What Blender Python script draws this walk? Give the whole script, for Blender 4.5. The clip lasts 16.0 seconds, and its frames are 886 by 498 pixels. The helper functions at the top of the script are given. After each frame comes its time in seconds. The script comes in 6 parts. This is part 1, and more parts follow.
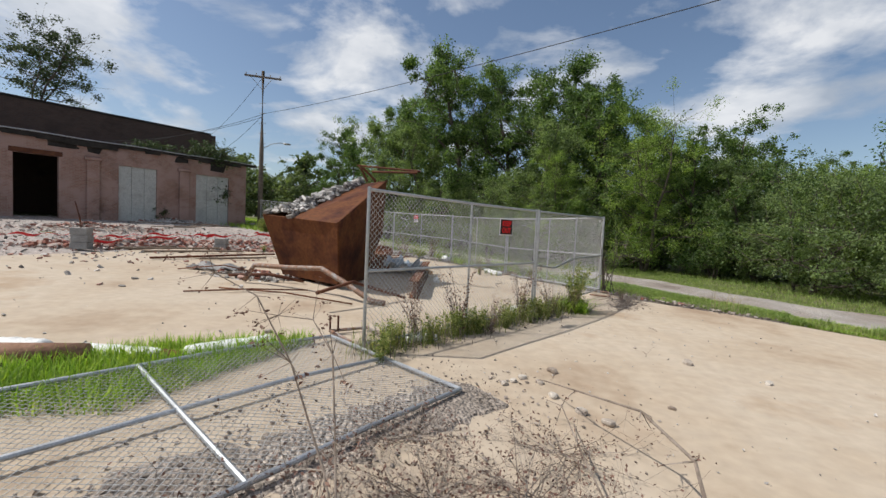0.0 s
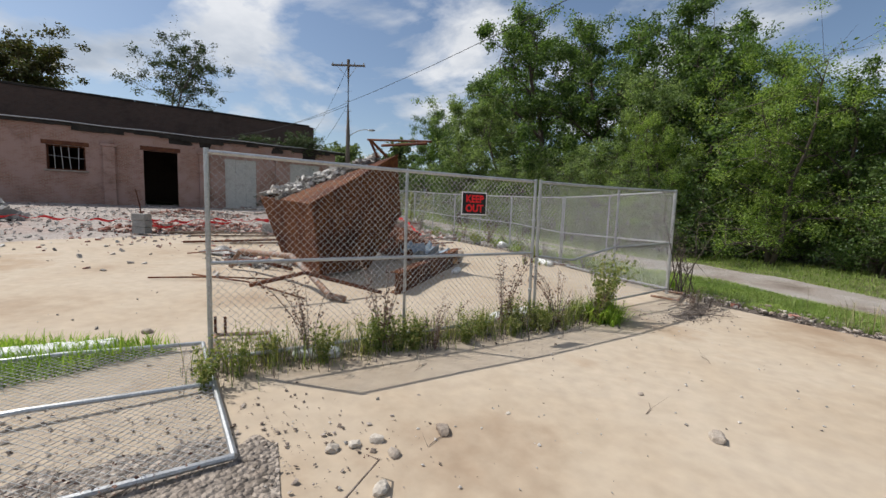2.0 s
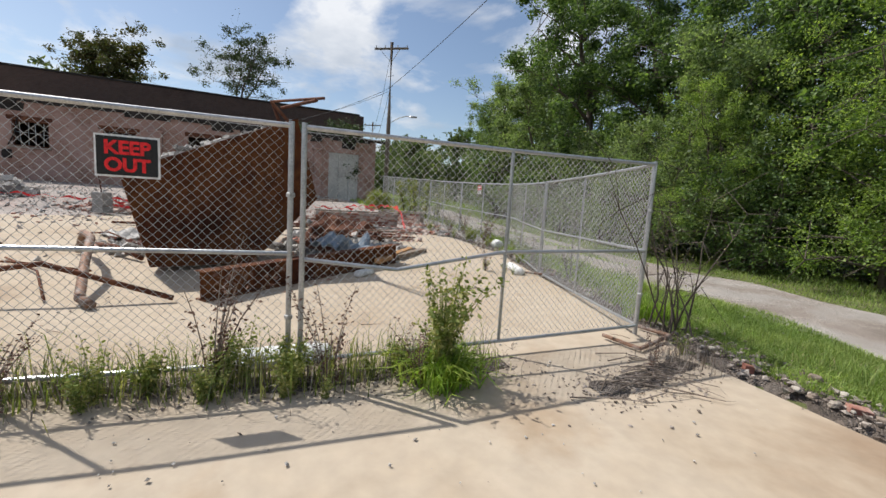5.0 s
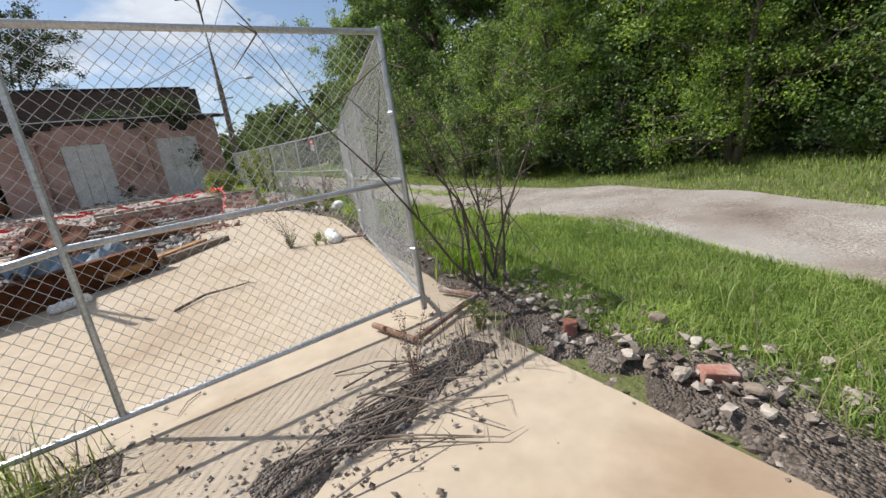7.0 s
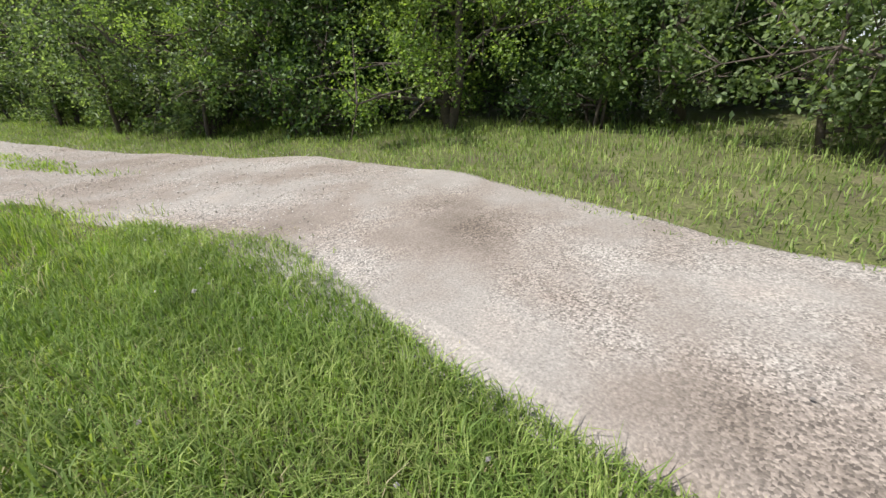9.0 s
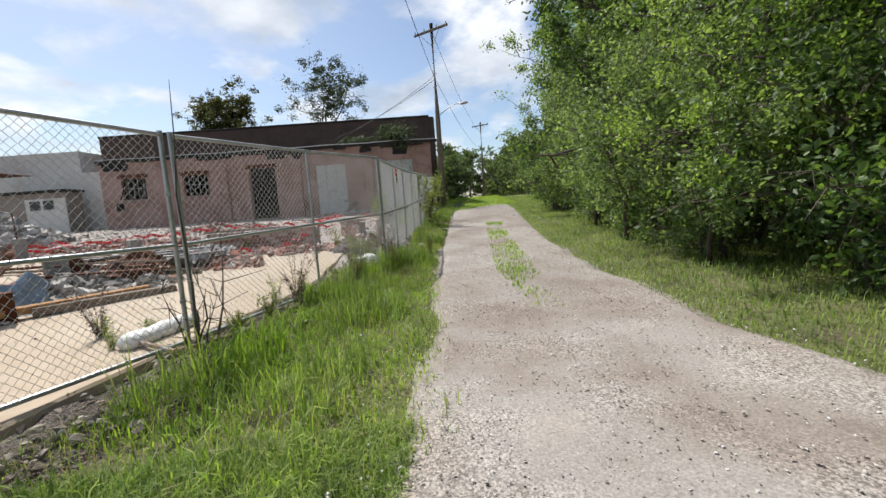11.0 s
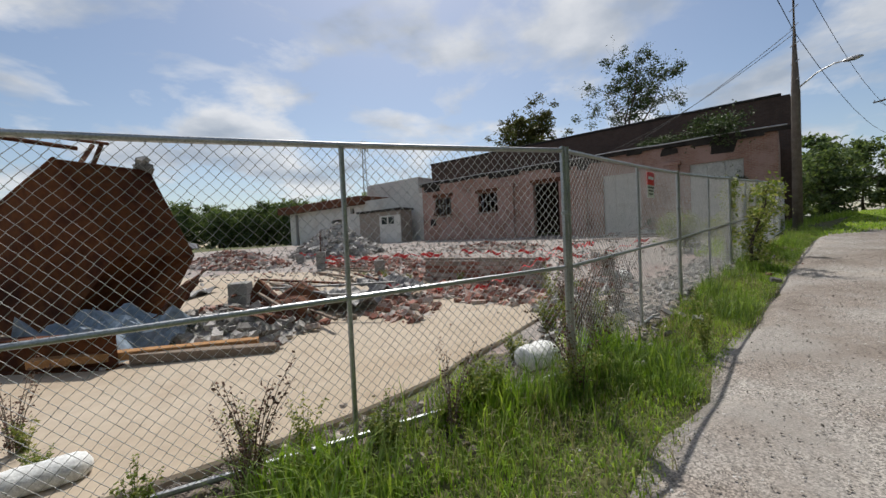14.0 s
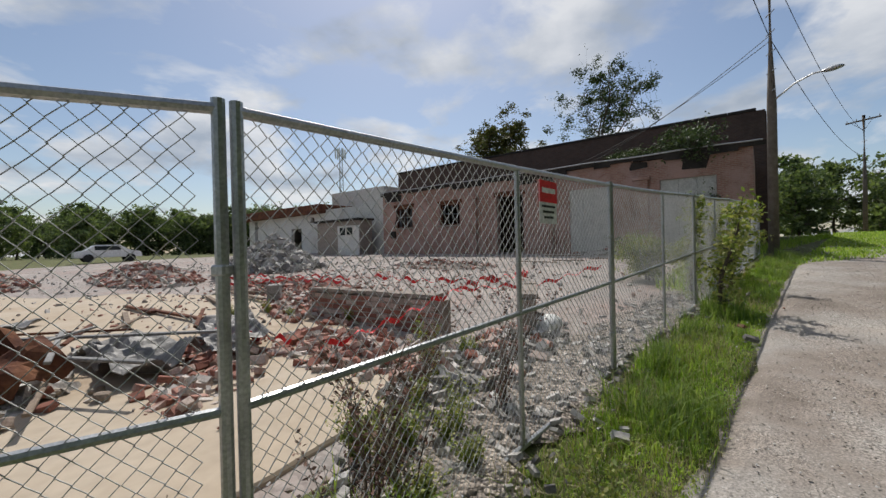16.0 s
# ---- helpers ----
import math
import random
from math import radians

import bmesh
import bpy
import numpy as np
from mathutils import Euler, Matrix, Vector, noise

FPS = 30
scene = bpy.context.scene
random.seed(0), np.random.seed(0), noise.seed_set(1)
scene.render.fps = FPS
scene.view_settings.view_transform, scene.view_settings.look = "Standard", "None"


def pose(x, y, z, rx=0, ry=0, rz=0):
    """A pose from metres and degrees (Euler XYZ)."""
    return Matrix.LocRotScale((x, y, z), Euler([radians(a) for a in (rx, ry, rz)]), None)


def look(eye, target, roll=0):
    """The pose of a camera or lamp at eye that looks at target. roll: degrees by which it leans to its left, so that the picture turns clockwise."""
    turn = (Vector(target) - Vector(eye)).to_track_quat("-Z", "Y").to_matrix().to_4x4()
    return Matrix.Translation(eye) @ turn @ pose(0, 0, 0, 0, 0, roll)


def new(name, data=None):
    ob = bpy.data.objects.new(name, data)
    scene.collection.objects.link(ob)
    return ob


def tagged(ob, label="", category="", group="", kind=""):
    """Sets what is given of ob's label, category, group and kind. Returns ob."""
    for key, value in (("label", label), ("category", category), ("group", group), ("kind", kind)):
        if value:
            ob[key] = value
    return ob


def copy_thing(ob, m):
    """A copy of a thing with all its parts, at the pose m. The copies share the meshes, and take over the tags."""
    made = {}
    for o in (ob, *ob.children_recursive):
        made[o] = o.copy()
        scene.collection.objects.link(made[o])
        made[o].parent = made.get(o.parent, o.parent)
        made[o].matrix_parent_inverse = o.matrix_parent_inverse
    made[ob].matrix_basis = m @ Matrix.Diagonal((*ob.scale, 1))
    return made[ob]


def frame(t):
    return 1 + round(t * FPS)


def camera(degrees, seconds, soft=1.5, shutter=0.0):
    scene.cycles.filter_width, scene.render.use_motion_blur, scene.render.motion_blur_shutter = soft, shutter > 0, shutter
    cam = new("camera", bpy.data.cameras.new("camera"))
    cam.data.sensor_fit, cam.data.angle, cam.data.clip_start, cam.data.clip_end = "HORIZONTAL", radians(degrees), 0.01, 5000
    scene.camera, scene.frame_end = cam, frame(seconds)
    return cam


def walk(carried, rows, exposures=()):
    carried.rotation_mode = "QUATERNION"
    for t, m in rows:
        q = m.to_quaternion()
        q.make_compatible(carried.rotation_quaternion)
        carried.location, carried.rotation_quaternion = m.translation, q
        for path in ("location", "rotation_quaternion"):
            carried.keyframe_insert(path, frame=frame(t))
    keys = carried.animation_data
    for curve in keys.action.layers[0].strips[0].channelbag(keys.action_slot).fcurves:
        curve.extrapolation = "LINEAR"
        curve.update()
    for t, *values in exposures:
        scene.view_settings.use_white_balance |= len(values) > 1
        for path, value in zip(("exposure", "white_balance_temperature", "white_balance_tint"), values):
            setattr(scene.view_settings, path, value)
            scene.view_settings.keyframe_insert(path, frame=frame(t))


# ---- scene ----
cam = camera(94.8, 16.0)
PATH = [
    (0, (2.343, -0.3, 1.619), (1.938, 1.655, 1.515), 2.7),
    (0.5, (2.866, 0.101, 1.609), (2.344, 2.025, 1.445), 2.5),
    (1, (3.28, 0.735, 1.622), (2.617, 2.612, 1.426), 2.3),
    (1.5, (3.638, 1.343, 1.651), (2.836, 3.163, 1.445), 2.2),
    (2, (3.919, 1.977, 1.612), (3.001, 3.743, 1.413), 1.9),
    (2.5, (4.255, 2.606, 1.598), (3.237, 4.317, 1.412), 1.7),
    (3, (4.521, 3.231, 1.602), (3.398, 4.874, 1.413), 1.4),
    (3.2, (4.594, 3.515, 1.578), (3.432, 5.132, 1.387), 1.4),
    (5.3, (5.445, 6.049, 1.525), (4.184, 7.582, 1.281), 3.4),
    (5.5, (5.529, 6.298, 1.537), (4.283, 7.841, 1.282), 2.5),
    (6, (5.603, 6.956, 1.519), (4.452, 8.564, 1.218), 2.6),
    (6.5, (5.742, 7.585, 1.45), (4.69, 9.246, 1.07), -1.5),
    (7, (5.716, 8.185, 1.258), (4.808, 9.906, 0.80), -8.5),
    (7.3, (5.716, 8.552, 1.155), (5.029, 10.332, 0.555), -12.4),
    (7.5, (5.688, 8.819, 1.131), (5.234, 10.624, 0.4), -14.2),
    (7.6, (5.738, 8.93, 1.127), (5.355, 10.729, 0.343), -14.9),
    (8, (5.84, 9.381, 1.135), (5.968, 11.21, 0.335), -7.6),
    (8.2, (5.911, 9.652, 1.137), (6.397, 11.385, 0.264), -5.0),
    (10.3, (6.635, 12.9, 1.226), (5.453, 14.428, 0.709), -3.4),
    (10.5, (6.479, 13.172, 1.235), (5.094, 14.548, 0.803), -4.0),
    (11, (5.939, 13.698, 1.238), (4.173, 14.614, 1.027), -4.1),
    (11.5, (5.499, 14.108, 1.303), (3.52, 14.373, 1.193), -4.8),
    (12, (4.925, 14.358, 1.392), (2.969, 13.946, 1.33), -4.3),
    (12.5, (4.399, 14.635, 1.448), (2.473, 14.098, 1.38), -2.4),
    (13, (3.877, 15.068, 1.486), (1.967, 14.483, 1.395), -3.6),
    (13.5, (3.323, 15.436, 1.453), (1.402, 14.887, 1.384), -3.2),
    (14, (2.748, 15.85, 1.464), (0.811, 15.358, 1.405), -2.7),
    (14.5, (2.179, 16.143, 1.487), (0.227, 15.71, 1.429), -2.4),
    (15, (1.641, 16.446, 1.515), (-0.318, 16.043, 1.495), -2.6),
    (15.5, (1.028, 16.739, 1.575), (-0.935, 16.354, 1.572), -2.3),
    (16, (0.418, 16.93, 1.668), (-1.538, 16.516, 1.656), -1.4),
]
walk(cam, [(t, look(eye, target, roll)) for t, eye, target, roll in PATH],
     exposures=[(0, -0.15), (3, -0.12), (6, 0.08), (7.0, 0.14), (7.5, 0.16), (8.0, 0.36), (8.2, 0.36), (10.5, 0.44), (11.1, 0.12), (12, -0.2), (14, -0.28), (16, -0.32)])

# ---- world, sun, light ----
SUN = Vector((-1.40, -0.43, 2.04)).normalized()


def make_world():
    w = bpy.data.worlds.new("sky")
    scene.world = w
    w.use_nodes = True
    nt = w.node_tree
    nt.nodes.clear()
    N, L = nt.nodes.new, nt.links.new
    out = N("ShaderNodeOutputWorld")
    sky = N("ShaderNodeTexSky")
    sky.sky_type = "NISHITA"
    sky.sun_disc = False
    sky.sun_elevation = math.asin(SUN.z)
    sky.sun_rotation = math.atan2(SUN.x, SUN.y)
    sky.dust_density = 1.0
    bg = N("ShaderNodeBackground")
    bg.inputs[1].default_value = 0.120
    L(sky.outputs[0], bg.inputs[0])
    co = N("ShaderNodeTexCoord")
    sep = N("ShaderNodeSeparateXYZ")
    L(co.outputs["Generated"], sep.inputs[0])
    h = N("ShaderNodeMath")
    h.operation = "ADD"
    h.inputs[1].default_value = 0.22
    L(sep.outputs[2], h.inputs[0])
    hm = N("ShaderNodeMath")
    hm.operation = "MAXIMUM"
    hm.inputs[1].default_value = 0.05
    L(h.outputs[0], hm.inputs[0])
    div = []
    for i in (0, 1):
        d = N("ShaderNodeMath")
        d.operation = "DIVIDE"
        L(sep.outputs[i], d.inputs[0])
        L(hm.outputs[0], d.inputs[1])
        div.append(d)
    comb = N("ShaderNodeCombineXYZ")
    L(div[0].outputs[0], comb.inputs[0])
    L(div[1].outputs[0], comb.inputs[1])
    n1 = N("ShaderNodeTexNoise")
    n1.inputs["Scale"].default_value = 1.7
    n1.inputs["Detail"].default_value = 9
    n1.inputs["Roughness"].default_value = 0.56
    n1.inputs["Distortion"].default_value = 0.25
    L(comb.outputs[0], n1.inputs["Vector"])
    ramp = N("ShaderNodeValToRGB")
    ramp.color_ramp.elements[0].position = 0.475
    ramp.color_ramp.elements[1].position = 0.60
    L(n1.outputs[0], ramp.inputs[0])
    # shaded undersides of the clouds
    n2 = N("ShaderNodeTexNoise")
    n2.inputs["Scale"].default_value = 2.1
    n2.inputs["Detail"].default_value = 9
    L(comb.outputs[0], n2.inputs["Vector"])
    tone = N("ShaderNodeValToRGB")
    tone.color_ramp.elements[0].color = (0.44, 0.50, 0.59, 1)
    tone.color_ramp.elements[0].position = 0.37
    tone.color_ramp.elements[1].color = (0.93, 0.94, 0.96, 1)
    tone.color_ramp.elements[1].position = 0.60
    L(n2.outputs[0], tone.inputs[0])
    cl = N("ShaderNodeBackground")
    cl.inputs[1].default_value = 1.04
    L(tone.outputs[0], cl.inputs[0])
    mx = N("ShaderNodeMixShader")
    fac = N("ShaderNodeMath")
    fac.operation = "MULTIPLY"
    fac.inputs[1].default_value = 0.86
    L(ramp.outputs[0], fac.inputs[0])
    L(fac.outputs[0], mx.inputs[0])
    L(bg.outputs[0], mx.inputs[1])
    L(cl.outputs[0], mx.inputs[2])
    L(mx.outputs[0], out.inputs[0])


make_world()
sun_data = bpy.data.lights.new("sun", "SUN")
sun_data.energy = 5.0
sun_data.angle = radians(0.6)
sun_data.color = (1.0, 0.965, 0.905)
sun = new("sun", sun_data)
sun.matrix_world = look(SUN * 60, (0, 0, 0))


# ---- materials ----
def mat(name, cols, scale=3.0, fine=40.0, rough=0.85, metal=0.0, bump=0.3, spec=0.3, island=0.0, obj=0.0, translucent=0.0, detail=6, vary=(0.72, 1.25), dist=0.02, pebble=0.0, spread=(0.6, 1.5)):
    """cols: two to four base colours, mixed by noise at two scales."""
    m = bpy.data.materials.new(name)
    m.use_nodes = True
    nt = m.node_tree
    N, L = nt.nodes.new, nt.links.new
    b = nt.nodes["Principled BSDF"]
    b.inputs["Roughness"].default_value = rough
    b.inputs["Metallic"].default_value = metal
    b.inputs["Specular IOR Level"].default_value = spec
    geo = N("ShaderNodeNewGeometry")
    big = N("ShaderNodeTexNoise")
    big.inputs["Scale"].default_value = scale
    big.inputs["Detail"].default_value = detail
    big.inputs["Roughness"].default_value = 0.62
    L(geo.outputs["Position"], big.inputs["Vector"])
    ramp = N("ShaderNodeValToRGB")
    e = ramp.color_ramp.elements
    e[0].position, e[1].position = 0.3, 0.7
    e[0].color, e[1].color = (*cols[0], 1), (*cols[-1], 1)
    for i, c in enumerate(cols[1:-1]):
        k = e.new(0.3 + 0.4 * (i + 1) / (len(cols) - 1))
        k.color = (*c, 1)
    src = big.outputs[0]
    if island or obj:
        add = N("ShaderNodeMath")
        add.operation = "MULTIPLY_ADD"
        add.inputs[1].default_value = island or obj
        if island:
            L(geo.outputs["Random Per Island"], add.inputs[0])
        else:
            info = N("ShaderNodeObjectInfo")
            L(info.outputs["Random"], add.inputs[0])
        sub = N("ShaderNodeMath")
        sub.operation = "SUBTRACT"
        sub.inputs[1].default_value = (island or obj) / 2
        L(src, sub.inputs[0])
        L(sub.outputs[0], add.inputs[2])
        src = add.outputs[0]
    L(src, ramp.inputs[0])
    small = N("ShaderNodeTexNoise")
    small.inputs["Scale"].default_value = fine
    small.inputs["Detail"].default_value = 5
    L(geo.outputs["Position"], small.inputs["Vector"])
    rng_ = N("ShaderNodeMapRange")
    rng_.inputs["From Min"].default_value = 0.25
    rng_.inputs["From Max"].default_value = 0.75
    rng_.inputs["To Min"].default_value = vary[0]
    rng_.inputs["To Max"].default_value = vary[1]
    L(small.outputs[0], rng_.inputs[0])
    mul = N("ShaderNodeVectorMath")
    mul.operation = "MULTIPLY"
    L(ramp.outputs[0], mul.inputs[0])
    L(rng_.outputs[0], mul.inputs[1])
    height = small.outputs[0]
    if pebble:
        # single pebbles, each of its own tone, in patches
        cell = N("ShaderNodeTexVoronoi")
        cell.inputs["Scale"].default_value = pebble
        L(geo.outputs["Position"], cell.inputs["Vector"])
        tone = N("ShaderNodeSeparateColor")
        L(cell.outputs["Color"], tone.inputs[0])
        span = N("ShaderNodeMapRange")
        span.inputs["To Min"].default_value, span.inputs["To Max"].default_value = spread
        L(tone.outputs[0], span.inputs[0])
        patch = N("ShaderNodeTexNoise")
        patch.inputs["Scale"].default_value = 1.3
        patch.inputs["Detail"].default_value = 8
        L(geo.outputs["Position"], patch.inputs["Vector"])
        share = N("ShaderNodeMapRange")
        share.inputs["From Min"].default_value, share.inputs["From Max"].default_value = 0.42, 0.58
        share.inputs["To Min"].default_value = 0.15
        L(patch.outputs[0], share.inputs[0])
        mixp = N("ShaderNodeMix")
        mixp.inputs["A"].default_value = 1.0
        L(share.outputs[0], mixp.inputs["Factor"])
        L(span.outputs[0], mixp.inputs["B"])
        mul2 = N("ShaderNodeVectorMath")
        mul2.operation = "MULTIPLY"
        L(mul.outputs[0], mul2.inputs[0])
        L(mixp.outputs[0], mul2.inputs[1])
        mul = mul2
        hgt = N("ShaderNodeMath")
        hgt.operation = "SUBTRACT"
        L(small.outputs[0], hgt.inputs[0])
        L(cell.outputs["Distance"], hgt.inputs[1])
        height = hgt.outputs[0]
    L(mul.outputs[0], b.inputs["Base Color"])
    if bump:
        bp = N("ShaderNodeBump")
        bp.inputs["Strength"].default_value = bump
        bp.inputs["Distance"].default_value = dist
        L(height, bp.inputs["Height"])
        L(bp.outputs[0], b.inputs["Normal"])
    if translucent:
        tr = N("ShaderNodeBsdfTranslucent")
        bright = N("ShaderNodeVectorMath")
        bright.operation = "MULTIPLY"
        bright.inputs[1].default_value = (1.5, 1.6, 0.7)
        L(mul.outputs[0], bright.inputs[0])
        L(bright.outputs[0], tr.inputs[0])
        mx = N("ShaderNodeMixShader")
        mx.inputs[0].default_value = translucent
        L(b.outputs[0], mx.inputs[1])
        L(tr.outputs[0], mx.inputs[2])
        L(mx.outputs[0], nt.nodes["Material Output"].inputs[0])
    return m


def brick_mat(name, c1, c2, mortar, along, sx=1.0, stain=(0.16, 0.10, 0.08), paint=0.0):
    """A far brick face: courses 75 mm high in the wall's own direction."""
    m = mat(name, (c1, c2), scale=0.8, fine=30, rough=0.9, bump=0.2)
    nt = m.node_tree
    N, L = nt.nodes.new, nt.links.new
    b = nt.nodes["Principled BSDF"]
    geo = N("ShaderNodeNewGeometry")
    dot = N("ShaderNodeVectorMath")
    dot.operation = "DOT_PRODUCT"
    dot.inputs[1].default_value = along
    L(geo.outputs["Position"], dot.inputs[0])
    sep = N("ShaderNodeSeparateXYZ")
    L(geo.outputs["Position"], sep.inputs[0])
    comb = N("ShaderNodeCombineXYZ")
    L(dot.outputs["Value"], comb.inputs[0])
    L(sep.outputs[2], comb.inputs[1])
    br = N("ShaderNodeTexBrick")
    br.inputs["Scale"].default_value = 1.0
    br.inputs["Brick Width"].default_value = 0.215 * sx
    br.inputs["Row Height"].default_value = 0.075 * sx
    br.inputs["Mortar Size"].default_value = 0.008
    br.inputs["Color1"].default_value = (*c1, 1)
    br.inputs["Color2"].default_value = (*c2, 1)
    br.inputs["Mortar"].default_value = (*mortar, 1)
    L(comb.outputs[0], br.inputs["Vector"])
    st = N("ShaderNodeTexNoise")
    st.inputs["Scale"].default_value = 0.55
    st.inputs["Detail"].default_value = 8
    st.inputs["Roughness"].default_value = 0.7
    L(geo.outputs["Position"], st.inputs["Vector"])
    rp = N("ShaderNodeValToRGB")
    rp.color_ramp.elements[0].position = 0.52
    rp.color_ramp.elements[1].position = 0.72
    L(st.outputs[0], rp.inputs[0])
    mx = N("ShaderNodeMix")
    mx.data_type = "RGBA"
    L(rp.outputs[0], mx.inputs[0])
    L(br.outputs[0], mx.inputs[6])
    mx.inputs[7].default_value = (*stain, 1)
    last = mx.outputs[2]
    if paint:
        pn = N("ShaderNodeTexNoise")
        pn.inputs["Scale"].default_value = 0.9
        pn.inputs["Detail"].default_value = 9
        pn.inputs["Roughness"].default_value = 0.66
        L(comb.outputs[0], pn.inputs["Vector"])
        pr = N("ShaderNodeValToRGB")
        pr.color_ramp.elements[0].position = 0.44
        pr.color_ramp.elements[1].position = 0.56
        L(pn.outputs[0], pr.inputs[0])
        pm = N("ShaderNodeMix")
        pm.data_type = "RGBA"
        f = N("ShaderNodeMath")
        f.operation = "MULTIPLY"
        f.inputs[1].default_value = paint
        L(pr.outputs[0], f.inputs[0])
        L(f.outputs[0], pm.inputs[0])
        L(last, pm.inputs[6])
        pm.inputs[7].default_value = (0.40, 0.27, 0.235, 1)
        last = pm.outputs[2]
    L(last, b.inputs["Base Color"])
    return m


DW = Vector((0.44, 0.898, 0)).normalized()      # along the factory front
NW = Vector((DW.y, -DW.x, 0))                   # out of the front
FP = Vector((-22.34, 15.93, 0))

CONCRETE = mat("pale_concrete", ((0.30, 0.215, 0.145), (0.42, 0.338, 0.25), (0.455, 0.38, 0.295), (0.355, 0.258, 0.17)), scale=0.38, fine=7, rough=0.9, bump=0.06, detail=11, vary=(0.90, 1.09))
YARD = mat("dusty_yard_concrete", ((0.36, 0.265, 0.23), (0.32, 0.285, 0.26), (0.43, 0.36, 0.32)), scale=0.5, fine=16, rough=0.95, bump=0.4, detail=9, pebble=16, spread=(0.6, 1.25))
SOIL = mat("dark_soil", ((0.10, 0.08, 0.065), (0.19, 0.155, 0.13), (0.27, 0.235, 0.205)), scale=2.2, fine=30, rough=1.0, bump=0.9, detail=10, dist=0.05, pebble=64, spread=(0.6, 1.5))
DUST = mat("grey_dusty_soil", ((0.20, 0.165, 0.135), (0.31, 0.265, 0.225), (0.40, 0.345, 0.295)), scale=1.6, fine=26, rough=1.0, bump=0.9, detail=12, dist=0.04, vary=(0.6, 1.3), pebble=30, spread=(0.5, 1.6))
TURF = mat("grassy_ground", ((0.11, 0.092, 0.06), (0.115, 0.13, 0.045), (0.19, 0.165, 0.10)), scale=1.4, fine=22, rough=1.0, bump=0.8, dist=0.05)
ROADM = mat("gravel_road", ((0.15, 0.122, 0.10), (0.245, 0.208, 0.18), (0.305, 0.28, 0.255), (0.365, 0.315, 0.275)), scale=0.62, fine=75, rough=0.95, bump=0.3, detail=14, dist=0.006, vary=(0.7, 1.28), pebble=100, spread=(0.48, 1.62))
GRAVEL = mat("gravel_stones", ((0.22, 0.195, 0.17), (0.36, 0.33, 0.30), (0.56, 0.53, 0.50)), scale=8, fine=60, rough=0.9, island=0.9)
GALV = mat("galvanised_steel", ((0.36, 0.37, 0.38), (0.52, 0.53, 0.54)), scale=6, fine=90, rough=0.42, metal=0.75, bump=0.05, spec=0.5)
WIRE = mat("galvanised_wire", ((0.36, 0.36, 0.35), (0.50, 0.50, 0.49)), scale=9, fine=90, rough=0.75, metal=0.1, bump=0.0, spec=0.5)
RUSTY_PIPE = mat("rusty_pipe", ((0.30, 0.29, 0.28), (0.24, 0.13, 0.08), (0.38, 0.36, 0.34)), scale=5, fine=50, rough=0.7, metal=0.3)
RUST = mat("rusted_plate", ((0.038, 0.010, 0.005), (0.078, 0.022, 0.008), (0.135, 0.047, 0.014), (0.066, 0.018, 0.008)), scale=1.6, fine=14, rough=0.82, metal=0.15, bump=0.25, detail=10)
RUST_DARK = mat("dark_rust", ((0.06, 0.025, 0.018), (0.13, 0.05, 0.028), (0.20, 0.085, 0.04)), scale=3, fine=30, rough=0.85, metal=0.2, bump=0.3)
# near-black that paints in the shade of the annex interior
INSIDE_SHADE = mat("painted_inside_shade", ((0.012, 0.012, 0.012), (0.03, 0.028, 0.026)), scale=2, fine=20, rough=1.0)
TAR = mat("tarred_edge", ((0.018, 0.016, 0.015), (0.05, 0.043, 0.038)), scale=2, fine=20, rough=0.9)
BRICKF = brick_mat("weathered_pink_brick", (0.34, 0.185, 0.14), (0.27, 0.14, 0.105), (0.36, 0.30, 0.26), DW, paint=0.75)
BRICKD = brick_mat("dark_old_brick", (0.10, 0.060, 0.048), (0.075, 0.045, 0.038), (0.10, 0.085, 0.075), DW, stain=(0.05, 0.035, 0.03))
BLOCKP = mat("painted_plywood", ((0.40, 0.40, 0.38), (0.50, 0.50, 0.47), (0.36, 0.34, 0.32)), scale=1.2, fine=18, rough=0.85)
WHITEP = brick_mat("white_painted_brick", (0.66, 0.64, 0.60), (0.60, 0.58, 0.54), (0.52, 0.50, 0.47), DW, stain=(0.46, 0.40, 0.35))
BRICKS = mat("red_bricks", ((0.24, 0.10, 0.072), (0.35, 0.155, 0.115), (0.41, 0.25, 0.20), (0.46, 0.37, 0.32)), scale=6, fine=50, rough=0.92, obj=0.9)
BRICKI = mat("broken_bricks", ((0.27, 0.13, 0.10), (0.38, 0.21, 0.165), (0.44, 0.33, 0.28), (0.50, 0.45, 0.41)), scale=6, fine=50, rough=0.92, island=1.0)
MORTAR = mat("old_mortar", ((0.24, 0.20, 0.17), (0.34, 0.29, 0.25)), scale=5, fine=50, rough=1.0, bump=0.6)
RUBBLE = mat("grey_rubble", ((0.20, 0.185, 0.17), (0.36, 0.34, 0.315), (0.50, 0.47, 0.44)), scale=5, fine=40, rough=0.95, island=0.9)
STONE = mat("loose_stone", ((0.24, 0.19, 0.15), (0.36, 0.31, 0.26), (0.48, 0.43, 0.37)), scale=7, fine=50, rough=0.95, obj=0.6)
BLOCK = mat("cinder_block", ((0.26, 0.25, 0.235), (0.36, 0.35, 0.33)), scale=6, fine=60, rough=0.95, bump=0.5)
WOODM = mat("weathered_timber", ((0.16, 0.12, 0.09), (0.27, 0.21, 0.16)), scale=6, fine=70, rough=0.9)
POLEM = mat("utility_pole_wood", ((0.13, 0.105, 0.085), (0.22, 0.185, 0.155)), scale=5, fine=60, rough=0.95)
